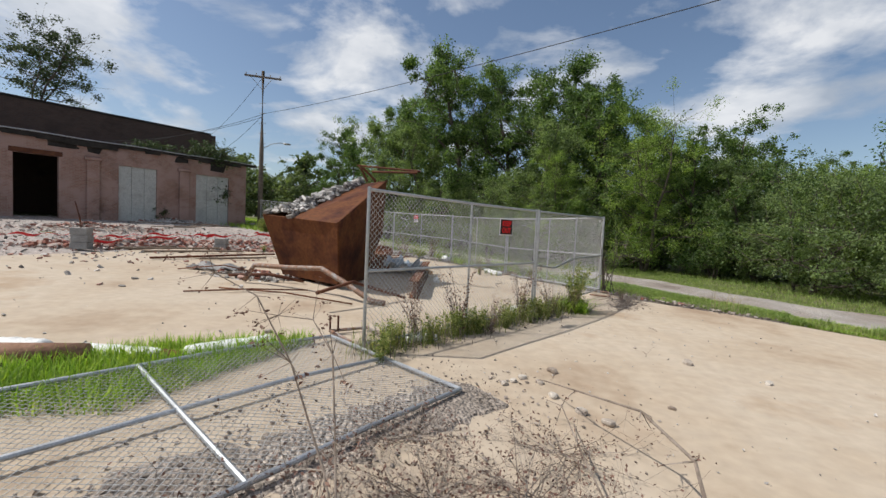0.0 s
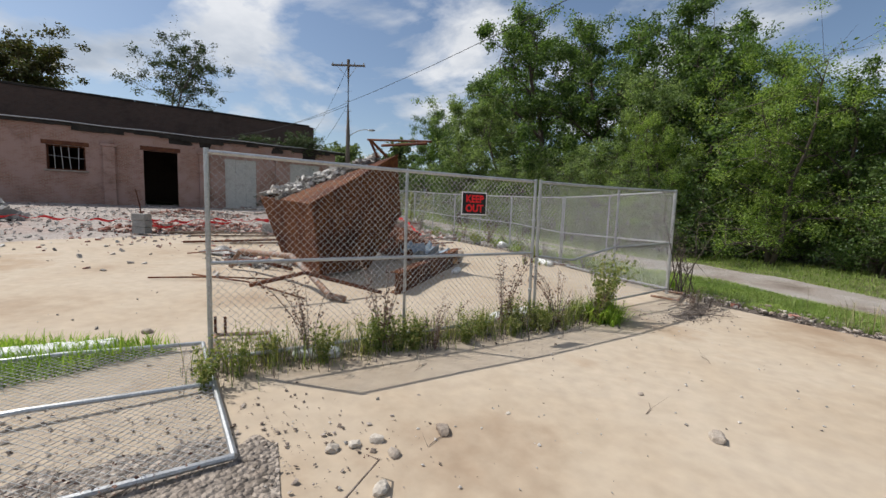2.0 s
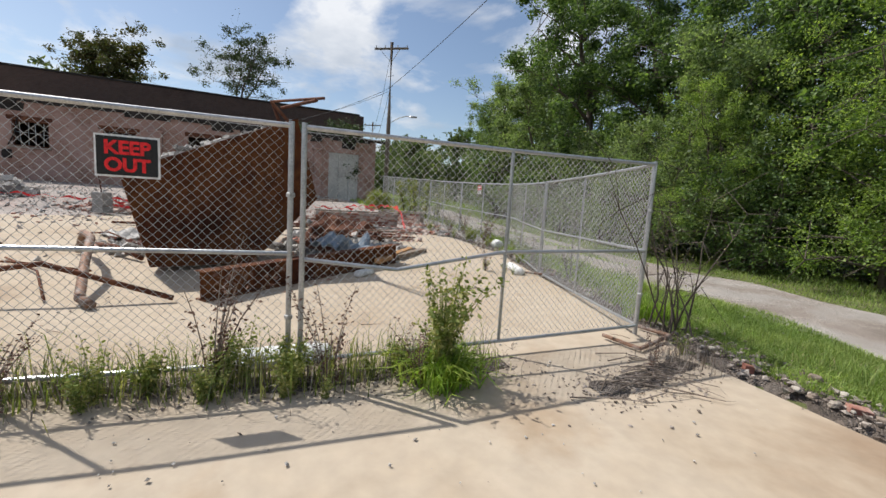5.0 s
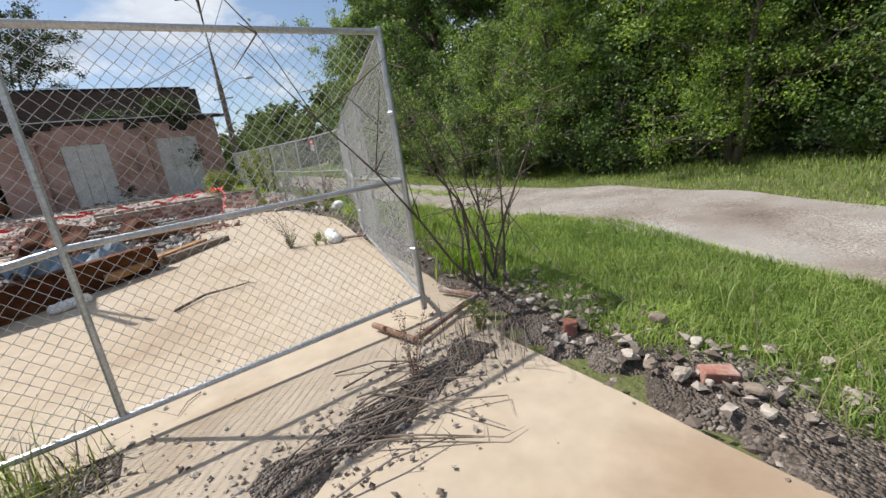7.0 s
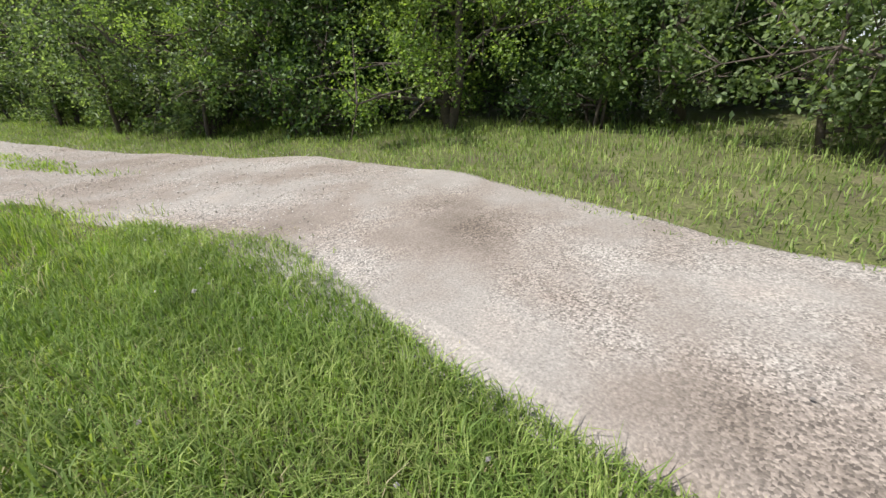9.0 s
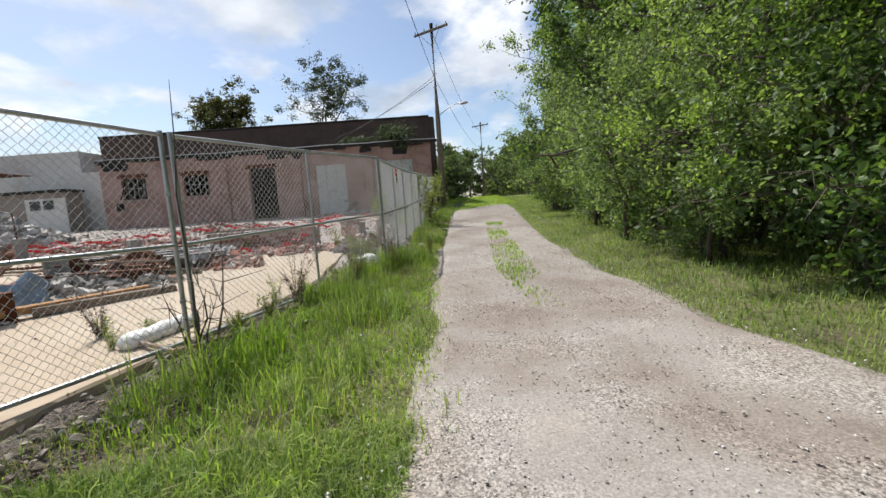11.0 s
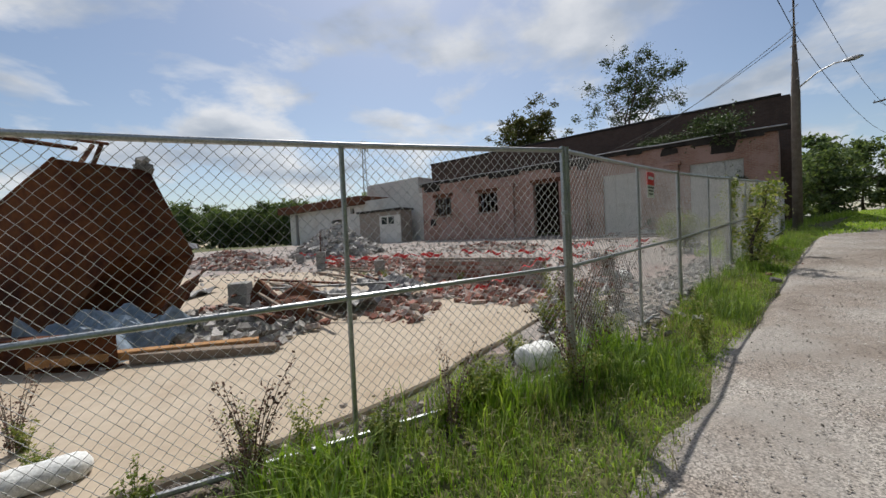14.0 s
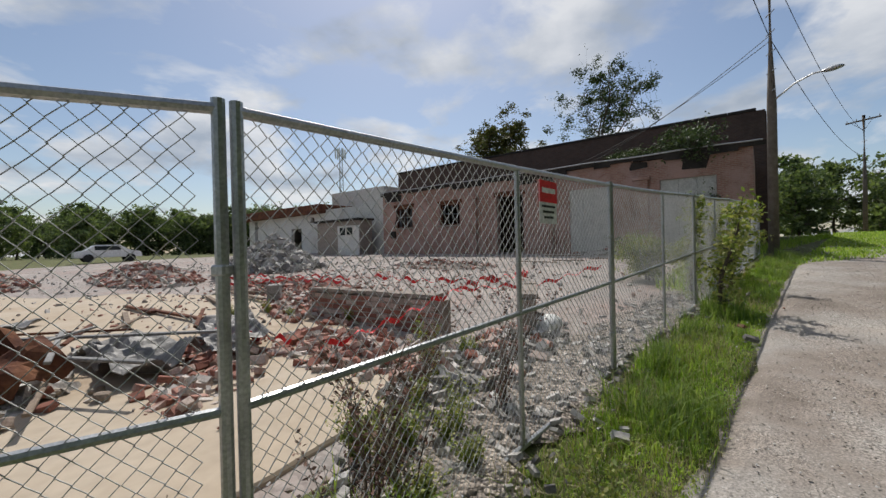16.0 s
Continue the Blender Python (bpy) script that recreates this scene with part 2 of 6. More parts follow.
PLASTIC = mat("white_plastic", ((0.62, 0.62, 0.60), (0.78, 0.78, 0.76)), scale=6, fine=30, rough=0.5, bump=0.4)
REDTAPE = mat("red_tape", ((0.62, 0.02, 0.03), (0.78, 0.05, 0.05)), scale=6, fine=30, rough=0.45, bump=0.1)
TARP = mat("blue_grey_tarp", ((0.15, 0.20, 0.26), (0.30, 0.36, 0.42)), scale=4, fine=20, rough=0.5, bump=0.5)
SHEET = mat("corrugated_sheet", ((0.16, 0.155, 0.15), (0.30, 0.29, 0.28)), scale=5, fine=30, rough=0.6, metal=0.4)
LEAF = mat("tree_leaves", ((0.040, 0.076, 0.022), (0.082, 0.140, 0.040), (0.165, 0.245, 0.075)), scale=0.5, fine=6, rough=0.5, bump=0, spec=0.4, island=0.6, translucent=0.4)
# tree leaves darkened in colour for the backlit growth on roof and front
LEAF_SHADED = mat("shaded_roof_leaves", ((0.028, 0.048, 0.020), (0.055, 0.085, 0.032), (0.10, 0.14, 0.05)), scale=0.6, fine=6, rough=0.6, bump=0, island=0.6, translucent=0.12)
LEAF2 = mat("willowy_leaves", ((0.08, 0.12, 0.05), (0.15, 0.21, 0.09), (0.25, 0.32, 0.145)), scale=0.5, fine=6, rough=0.5, bump=0, spec=0.4, island=0.6, translucent=0.5)
LEAF3 = mat("bright_leaves", ((0.10, 0.165, 0.035), (0.19, 0.28, 0.062), (0.32, 0.41, 0.12)), scale=0.5, fine=6, rough=0.5, bump=0, spec=0.4, island=0.6, translucent=0.5)
LEAFY = mat("yellowed_leaves", ((0.06, 0.055, 0.018), (0.12, 0.105, 0.035), (0.09, 0.115, 0.035)), scale=0.6, fine=6, rough=0.6, bump=0, island=0.6, translucent=0.2)
GRASSM = mat("grass_blades", ((0.165, 0.27, 0.035), (0.255, 0.38, 0.058), (0.38, 0.46, 0.11)), scale=0.7, fine=5, rough=0.6, bump=0, island=0.5, translucent=0.35)
GRASSD = mat("deep_green_grass", ((0.125, 0.195, 0.045), (0.20, 0.285, 0.07), (0.31, 0.37, 0.12)), scale=0.9, fine=5, rough=0.6, bump=0, island=0.5, translucent=0.35)
STRAW = mat("pale_straw", ((0.22, 0.20, 0.09), (0.34, 0.30, 0.16), (0.44, 0.38, 0.24)), scale=2, fine=8, rough=0.8, bump=0, island=0.6, translucent=0.2)
WEED = mat("weed_leaves", ((0.14, 0.185, 0.05), (0.23, 0.28, 0.08), (0.34, 0.33, 0.13)), scale=2, fine=8, rough=0.65, bump=0, island=0.7, translucent=0.3)
DRY = mat("dry_stems", ((0.15, 0.115, 0.09), (0.27, 0.22, 0.18), (0.38, 0.33, 0.28)), scale=4, fine=40, rough=0.95, bump=0, island=0.5)
DRYLEAF = mat("dead_leaves", ((0.13, 0.07, 0.055), (0.20, 0.12, 0.09)), scale=4, fine=30, rough=0.9, bump=0, island=0.5)
BARK = mat("tree_bark", ((0.075, 0.06, 0.048), (0.14, 0.115, 0.095)), scale=6, fine=40, rough=0.95, bump=0.6)
SIGNBLACK = mat("sign_black", ((0.012, 0.012, 0.013), (0.02, 0.02, 0.02)), scale=5, fine=40, rough=0.45, bump=0)
SIGNRED = mat("sign_red", ((0.70, 0.015, 0.02), (0.78, 0.025, 0.03)), scale=5, fine=40, rough=0.4, bump=0)
SIGNWHITE = mat("sign_white", ((0.74, 0.74, 0.73), (0.80, 0.80, 0.79)), scale=5, fine=40, rough=0.45, bump=0)
SIDING = mat("grey_siding", ((0.22, 0.25, 0.30), (0.28, 0.31, 0.36)), scale=2, fine=20, rough=0.8)
ROOFING = mat("dark_shingle", ((0.06, 0.06, 0.065), (0.11, 0.105, 0.10)), scale=3, fine=20, rough=0.95)
CARP = mat("white_car_paint", ((0.70, 0.70, 0.70), (0.76, 0.76, 0.76)), scale=2, fine=20, rough=0.25, bump=0, spec=0.5)
GLASSD = mat("dark_glass", ((0.015, 0.018, 0.02), (0.03, 0.035, 0.04)), scale=3, fine=20, rough=0.08, bump=0, spec=0.5)
RUBBER = mat("black_rubber", ((0.02, 0.02, 0.02), (0.035, 0.035, 0.035)), scale=3, fine=20, rough=0.8)
CABLE = mat("black_cable", ((0.02, 0.02, 0.02), (0.035, 0.035, 0.035)), scale=3, fine=20, rough=0.7, bump=0)
CHIPS = mat("brown_grey_chips", ((0.15, 0.12, 0.10), (0.25, 0.21, 0.18), (0.36, 0.31, 0.27)), scale=6, fine=40, rough=0.95, island=0.9)
FARGREEN = mat("far_foliage", ((0.07, 0.10, 0.05), (0.11, 0.15, 0.07), (0.17, 0.21, 0.10)), scale=0.3, fine=3, rough=0.8, bump=0, island=0.6, translucent=0.35)


# ---- helpers of this scene ----
def G(x, y):
    """Height of the ground: nearly level by the road, rising gently to the factory."""
    u = 3 - min(max(x, -32), 60)
    v = min(max(y, -12), 45)
    return 0.05 + 0.012 * (v - 8) + 0.021 * (u + math.sqrt(u * u + 1))


def link(name, me, material, parent=None, label=""):
    ob = new(name, me)
    if material is not None and not me.materials:
        me.materials.append(material)
    if parent is not None:
        ob.parent = parent
    if label:
        ob["label"] = label
    return ob


def part(name, bm, material, parent=None, label="", smooth=False):
    me = bpy.data.meshes.new(name)
    bm.normal_update()
    bm.to_mesh(me)
    bm.free()
    if smooth:
        me.polygons.foreach_set("use_smooth", [True] * len(me.polygons))
    return link(name, me, material, parent, label)


def mesh_of(name, verts, faces, material, parent=None, label=""):
    me = bpy.data.meshes.new(name)
    me.from_pydata(verts, [], faces)
    me.update()
    return link(name, me, material, parent, label)


def thing(name, m, label, category, group="", kind=""):
    e = new(name)
    e.empty_display_size = 0.2
    e.matrix_world = m
    return tagged(e, label, category, group, kind)


def tube(bm, p0, p1, r0, r1=None, seg=8, caps=True):
    p0, p1 = Vector(p0), Vector(p1)
    r1 = r0 if r1 is None else r1
    d = p1 - p0
    if d.length < 1e-6:
        return
    q = d.to_track_quat("Z", "Y").to_matrix()
    rings = []
    for p, r in ((p0, r0), (p1, r1)):
        rings.append([bm.verts.new(p + q @ Vector((r * math.cos(a), r * math.sin(a), 0))) for a in [2 * math.pi * i / seg for i in range(seg)]])
    for i in range(seg):
        bm.faces.new((rings[0][i], rings[0][(i + 1) % seg], rings[1][(i + 1) % seg], rings[1][i]))
    if caps:
        bm.faces.new(list(reversed(rings[0])))
        bm.faces.new(rings[1])


def poly_tube(bm, pts, radii, seg=6):
    """One tapered tube through points, with shared rings."""
    rings = []
    n = len(pts)
    for i, p in enumerate(pts):
        a, b = Vector(pts[max(0, i - 1)]), Vector(pts[min(n - 1, i + 1)])
        q = (b - a).to_track_quat("Z", "Y").to_matrix()
        r = radii[i]
        rings.append([bm.verts.new(Vector(p) + q @ Vector((r * math.cos(t), r * math.sin(t), 0))) for t in [2 * math.pi * k / seg for k in range(seg)]])
    for i in range(n - 1):
        for k in range(seg):
            bm.faces.new((rings[i][k], rings[i][(k + 1) % seg], rings[i + 1][(k + 1) % seg], rings[i + 1][k]))
    bm.faces.new(list(reversed(rings[0])))
    bm.faces.new(rings[-1])


def block(bm, size, at=(0, 0, 0), rot=None, bevel=0.0, rag=0.0, rng=None):
    m = Matrix.Translation(at)
    if rot is not None:
        m = m @ (rot.to_matrix().to_4x4() if hasattr(rot, "to_matrix") else rot)
    r = bmesh.ops.create_cube(bm, size=1.0, matrix=m @ Matrix.Diagonal((*size, 1)))
    if rag:
        for v in r["verts"]:
            v.co += Vector([(rng.random() - 0.5) * rag for _ in range(3)])
    if bevel:
        es = list({e for v in r["verts"] for e in v.link_edges})
        bmesh.ops.bevel(bm, geom=es, offset=bevel, segments=1, affect="EDGES")


def stone_mesh(name, seed, size=(1, 1, 1), material=None):
    """A chipped stone: a coarse ball with flattened, uneven sides."""
    rng = random.Random(seed)
    bm = bmesh.new()
    bmesh.ops.create_icosphere(bm, subdivisions=2, radius=0.5)
    for v in bm.verts:
        v.co *= 0.88 + 0.42 * noise.noise(v.co * 2.6 + Vector((seed * 3.1, 0, 0))) + 0.05 * rng.random()
        v.co = Vector((max(-0.42, min(0.42, v.co.x)) * size[0], max(-0.4, min(0.4, v.co.y)) * size[1], max(-0.3, min(0.34, v.co.z)) * size[2]))
    me = bpy.data.meshes.new(name)
    bm.to_mesh(me)
    bm.free()
    if material:
        me.materials.append(material)
    return me


def scatter_stuff(name, count, place, size, material, parent=None, flat=0.6, seed=0, boxy=False):
    """Many small chips in one mesh; place(rng) gives x, y, z."""
    rng = np.random.default_rng(seed)
    if boxy:
        base = np.array([(x, y, z) for x in (-.5, .5) for y in (-.25, .25) for z in (-.17, .17)])
        tri = [(0, 1, 3, 2), (4, 6, 7, 5), (0, 4, 5, 1), (2, 3, 7, 6), (0, 2, 6, 4), (1, 5, 7, 3)]
    else:
        base = np.array([(1, 0, 0), (-1, 0, 0), (0, 1, 0), (0, -1, 0), (0, 0, 1), (0, 0, -1)]) * 0.5
        tri = [(0, 2, 4), (2, 1, 4), (1, 3, 4), (3, 0, 4), (2, 0, 5), (1, 2, 5), (3, 1, 5), (0, 3, 5)]
    verts, faces = [], []
    nb = len(base)
    for i in range(count):
        x, y, z = place(rng)
        s = size[0] + (size[1] - size[0]) * rng.random() ** 2.2
        q = np.array(Euler((rng.normal() * 0.4, rng.normal() * 0.4, rng.random() * 6.3)).to_matrix())
        b = base * (1 + (rng.random((nb, 3)) - 0.5) * (0.25 if boxy else 0.7)) * s * np.array((1, 1, 1 if boxy else flat))
        verts.extend((b @ q.T + np.array((x, y, z))).tolist())
        k = i * nb
        faces.extend([tuple(k + j for j in f) for f in tri])
    return mesh_of(name, verts, faces, material, parent)


# ---- ground ----
SLAB_EDGE = [(26, -6), (16, 2.3), (7.07, 9.0), (6.15, 9.66), (4.98, 10.36), (4.44, 11.0), (1.75, 13.1), (-0.06, 14.66), (-2.2, 15.6), (-3.7, 16.1)]
ROAD_NEAR = [(24, -3.0), (14, 4.8), (10, 8.2), (7.25, 10.9), (6.12, 12.35), (5.2, 13.7), (4.4, 14.25), (2.7, 15.15), (1.2, 15.9), (-0.9, 17.1), (-1.8, 17.65), (-3.8, 18.8), (-5.8, 19.95), (-11.5, 23.3), (-30, 36), (-60, 56)]
ROAD_FAR = [(26, -0.5), (18, 4.6), (12.5, 9.0), (9.6, 11.7), (8.0, 13.5), (7.3, 15.1), (6.4, 16.25), (5.0, 17.05), (3.9, 17.45), (1.6, 18.5), (-1.06, 20.0), (-6, 23.4), (-12, 27.6), (-32, 40), (-62, 60)]


def along(poly, n):
    """n even points along a line of points."""
    P = np.array(poly, float)
    d = np.r_[0, np.cumsum(np.hypot(*np.diff(P, axis=0).T))]
    s = np.linspace(0, d[-1], n)
    return np.c_[np.interp(s, d, P[:, 0]), np.interp(s, d, P[:, 1])]


def smooth_line(p, times=6):
    p = p.copy()
    for _ in range(times):
        p[1:-1] = 0.25 * p[:-2] + 0.5 * p[1:-1] + 0.25 * p[2:]
    return p


def strip(name, a, b, across, lift, material, wob=0.0):
    """A sheet between two lines, laid lift above the ground."""
    n = len(a)
    verts, faces = [], []
    for i in range(n):
        for j in range(across + 1):
            f = j / across
            x, y = a[i] * (1 - f) + b[i] * f
            z = G(x, y) + lift + (wob * noise.noise((x * 0.9, y * 0.9, 3.0)) if 0 < j < across else -0.06)
            verts.append((x, y, z))
    for i in range(n - 1):
        for j in range(across):
            k = i * (across + 1) + j
            faces.append((k, k + 1, k + across + 2, k + across + 1))
    return mesh_of(name, verts, faces, material)


def make_ground():
    # one sheet to the horizon: finer near the walk
    xs = sorted(set([-2500, -1200, -500, -240, -130, -80] + list(np.arange(-55, 36, 1.3)) + [45, 60, 90, 160, 400, 1200, 2500]))
    ys = sorted(set([-2500, -1200, -500, -200, -90, -50, -30] + list(np.arange(-20, 56, 1.3)) + [65, 80, 110, 170, 400, 1200, 2500]))
    verts = []
    for y in ys:
        for x in xs:
            near = 1.0 if (-30 < x < 30 and -15 < y < 40) else 0.0
            verts.append((x, y, G(x, y) - 0.07 + near * 0.05 * noise.noise((x * 0.5, y * 0.5, 0))))
    nx = len(xs)
    faces = [(j * nx + i, j * nx + i + 1, (j + 1) * nx + i + 1, (j + 1) * nx + i) for j in range(len(ys) - 1) for i in range(nx - 1)]
    g = mesh_of("ground", verts, faces, TURF)
    for p in g.data.polygons:
        p.use_smooth = True
    tagged(g, "rough grassy earth round the demolition yard", "ground", kind="structure")


make_ground()


def slab_rim():
    """The broken edge of the slab, slightly uneven."""
    rng = random.Random(4)
    return [(x + (rng.random() - .5) * 0.05, y + (rng.random() - .5) * 0.05) for x, y in along(SLAB_EDGE, 90)]


_e = slab_rim()


def soil_band(name, line, width, lift, seed, label, material=None):
    """A ragged band of dark soil laid along a line."""
    P = along(line, 160)
    d = np.gradient(P, axis=0)
    d /= np.hypot(d[:, 0], d[:, 1])[:, None]
    n = np.c_[-d[:, 1], d[:, 0]]
    w = np.array([width * (0.9 + 0.5 * noise.noise((p[0] * 1.7, p[1] * 1.7, seed)) + 0.5 * noise.noise((p[0] * 6, p[1] * 6, seed))) for p in P])[:, None]
    w2 = np.array([width * (0.9 + 0.5 * noise.noise((p[0] * 1.7, p[1] * 1.7, seed + 9)) + 0.5 * noise.noise((p[0] * 6, p[1] * 6, seed + 9))) for p in P])[:, None]
    ob = strip(name, P + n * w, P - n * w2, 6, lift, material or SOIL, 0.02)
    return tagged(ob, label, "soil", kind="structure")


def build_slab():
    n = len(_e)
    verts, faces = [], []
    # rows run from the broken edge into the yard along a fixed way
    depth = [0, 0.05, 0.6, 1.5, 3, 5, 8, 12, 17, 23, 30, 40]
    way = np.array((-0.66, -0.75))
    for i, (x, y) in enumerate(_e):
        reach = min(1.0, max(0.1, (x + 8.8 + 0.8 * noise.noise((i * 0.2, 0, 0))) / 0.66 / 40)) if x < 16 else 1.0
        for k, d in enumerate(depth):
            d *= reach
            X, Y = x + way[0] * d, y + way[1] * d
            z = G(X, Y) + 0.012 * noise.noise((X * 0.8, Y * 0.8, 1)) - (0.02 if k == 0 else 0)
            verts.append((X, Y, z))
    m = len(depth)
    for i in range(n - 1):
        for k in range(m - 1):
            a = i * m + k
            faces.append((a, a + 1, a + m + 1, a + m))
    # the outer face of the slab
    base = len(verts)
    for (x, y) in _e:
        verts.append((x + 0.01, y + 0.01, G(x, y) - 0.22))
    for i in range(n - 1):
        faces.append((i * m, (i + 1) * m, base + i + 1, base + i))
    s = mesh_of("concrete_slab", verts, faces, CONCRETE)
    tagged(s, "pale sandy concrete slab with a broken edge", "slab", kind="structure")


build_slab()
yard = strip("yard_floor", along([(3.6, 11.2), (1.5, 13.0), (-0.75, 15.8), (-3.75, 17.45), (-6.9, 19.3), (-13.1, 22.9), (-19.5, 26.0)], 60), along([(-4, -19), (-14, -19), (-22, -19), (-30, -16), (-36, -8), (-36, 2), (-27.5, 8)], 60), 40, -0.035, YARD, 0.04)
tagged(yard, "dusty broken concrete yard strewn with mortar", "yard floor", kind="structure")
def ragged(p, k, amp=0.16):
    """The line p with an uneven edge."""
    return p + np.array([(amp * noise.noise((x * 0.9, y * 0.9, k)) + 0.5 * amp * noise.noise((x * 3, y * 3, k)), amp * noise.noise((x * 0.9, y * 0.9, k + 5)) + 0.5 * amp * noise.noise((x * 3, y * 3, k + 5))) for x, y in p])


road = strip("road", ragged(smooth_line(along(ROAD_NEAR, 260), 40), 2), ragged(smooth_line(along(ROAD_FAR, 260), 12), 9), 12, -0.012, ROADM, 0.03)
tagged(road, "dusty grey gravel lane with worn wheel tracks", "road", kind="structure")


# ---- factory ----
def wall_frame(s, off=0.0, z=0.0):
    """A pose on the factory front: x along it, y into the building, z up."""
    p = FP + DW * s + NW * off
    return Matrix(((DW.x, -NW.x, 0, p.x), (DW.y, -NW.y, 0, p.y), (0, 0, 1, z), (0, 0, 0, 1)))


def wall_with_holes(bm, s0, s1, z0, z1, holes, t=0.35):
    """A wall of thickness t, local x s0..s1, with rectangular openings that go through it."""
    xs = sorted({s0, s1, *[h[0] for h in holes], *[h[1] for h in holes]})
    zs = sorted({z0, z1, *[h[2] for h in holes], *[h[3] for h in holes]})

    def solid(i, j):
        if not (0 <= i < len(xs) - 1 and 0 <= j < len(zs) - 1):
            return False
        cx, cz = (xs[i] + xs[i + 1]) / 2, (zs[j] + zs[j + 1]) / 2
        return not any(h[0] < cx < h[1] and h[2] < cz < h[3] for h in holes)

    def quad(*c):
        bm.faces.new([bm.verts.new(p) for p in c])

    for i in range(len(xs) - 1):
        for j in range(len(zs) - 1):
            if not solid(i, j):
                continue
            a, b, c, d = xs[i], xs[i + 1], zs[j], zs[j + 1]
            quad((a, 0, c), (b, 0, c), (b, 0, d), (a, 0, d))
            quad((a, t, c), (a, t, d), (b, t, d), (b, t, c))
            if not solid(i - 1, j):
                quad((a, 0, c), (a, 0, d), (a, t, d), (a, t, c))
            if not solid(i + 1, j):
                quad((b, 0, c), (b, t, c), (b, t, d), (b, 0, d))
            if not solid(i, j - 1):
                quad((a, 0, c), (a, t, c), (b, t, c), (b, 0, c))
            if not solid(i, j + 1):
                quad((a, 0, d), (b, 0, d), (b, t, d), (a, t, d))


def make_factory():
    f = thing("factory_building", wall_frame(0), "long gutted single-storey factory of weathered pink brick", "building")
    Z0, Z1 = 0.55, 5.35
    door = (-0.85, 0.82, Z0, 4.40)
    w1 = (-4.95, -3.4, 2.98, 4.27)
    w2 = (-8.75, -7.25, 2.98, 4.33)
    g1 = (3.36, 5.24, Z0, 4.32)
    g2 = (7.43, 9.5, Z0, 4.34)
    bm = bmesh.new()
    wall_with_holes(bm, -10.0, 10.7, Z0, Z1, [door, w1, w2, g1, g2])
    part("wall", bm, BRICKF, f)
    for x in (2.2, 6.7, -2.4):
        bm = bmesh.new()
        block(bm, (0.55, 0.22, 3.6), (x, -0.08, 2.6), bevel=0.02)
        block(bm, (0.75, 0.30, 0.16), (x, -0.10, 4.48), bevel=0.02)
        part("pilaster", bm, BRICKF, f)
    # plain walls that close it
    bm = bmesh.new()
    block(bm, (0.3, 6.0, 4.8), (-9.85, 3.3, 2.95))
    part("side_wall", bm, BRICKF, f)
    bm = bmesh.new()
    block(bm, (0.3, 5.7, 4.8), (10.55, 3.2, 2.95))
    part("side_wall", bm, BRICKF, f)
    bm = bmesh.new()
    block(bm, (20.3, 5.6, 0.12), (0.35, 3.2, 5.32))
    part("roof", bm, TAR, f)
    bm = bmesh.new()
    block(bm, (20.2, 5.6, 0.1), (0.35, 3.2, 1.05))
    part("inner_floor", bm, SOIL, f)
    # tarred edge strip, sagging and torn in places
    rng = random.Random(3)
    bm = bmesh.new()
    x = -10.1
    while x < 10.8:
        w = 0.5 + rng.random() * 0.9
        h = 0.16 + 0.22 * rng.random() ** 2
        block(bm, (w, 0.16, h), (x + w / 2, -0.07, Z1 + 0.10 - h / 2 + 0.04 * rng.random()), rag=0.05, rng=rng)
        x += w * 0.98
    part("roof_edge", bm, TAR, f, "torn black tar edge")
    bm = bmesh.new()
    pts = [(-10 + i * 0.7, -0.19, Z1 + 0.14 + 0.02 * math.sin(i)) for i in range(31)]
    poly_tube(bm, pts, [0.028] * 31, 6)
    part("gutter_pipe", bm, GALV, f, "thin grey metal drip rail")
    # boarded openings
    for k, (a, b, c, d) in enumerate((g1, g2)):
        bm = bmesh.new()
        n = 3
        for i in range(n):
            wd = (b - a) / n
            block(bm, (wd - 0.012, 0.05, d - c), (a + wd * (i + 0.5), 0.10, (c + d) / 2), bevel=0.006)
        part("boarded_doorway", bm, BLOCKP, f, "doorway closed with pale grey panels")
    for a, b, c, d in (w1, w2):
        bm = bmesh.new()
        for x0 in (a, b):
            block(bm, (0.07, 0.08, d - c), (x0 + (0.035 if x0 == a else -0.035), 0.18, (c + d) / 2))
        for z0 in (c, d):
            block(bm, (b - a - 0.14, 0.08, 0.07), ((a + b) / 2, 0.18, z0 + (0.035 if z0 == c else -0.035)))
        fr = part("window", bm, RUST_DARK, f, "broken steel window with bent bars")
        bm = bmesh.new()
        for i in range(1, 5):
            x0 = a + (b - a) * i / 5
            tube(bm, (x0, 0.18, c), (x0 + rng.uniform(-.08, .08), 0.16, d), 0.016, seg=6)
        tube(bm, (a, 0.19, (c + d) / 2 + 0.1), (b, 0.17, (c + d) / 2), 0.016, seg=6)
        part("bar", bm, GALV, fr)
        bm = bmesh.new()
        block(bm, (b - a + 0.2, 0.14, 0.09), ((a + b) / 2, -0.05, c - 0.045), bevel=0.01)
        part("sill", bm, MORTAR, fr)
        bm = bmesh.new()
        block(bm, (b - a + 0.35, 0.05, 0.22), ((a + b) / 2, -0.012, d + 0.12), bevel=0.01)
        part("lintel", bm, RUST_DARK, fr, "stained steel lintel")
    bm = bmesh.new()
    block(bm, (door[1] - door[0] + 0.3, 0.05, 0.24), ((door[0] + door[1]) / 2, -0.012, door[3] + 0.12), bevel=0.01)
    part("lintel", bm, RUST_DARK, f, "stained steel lintel")
    # lamp arm and conduit by the far window
    bm = bmesh.new()
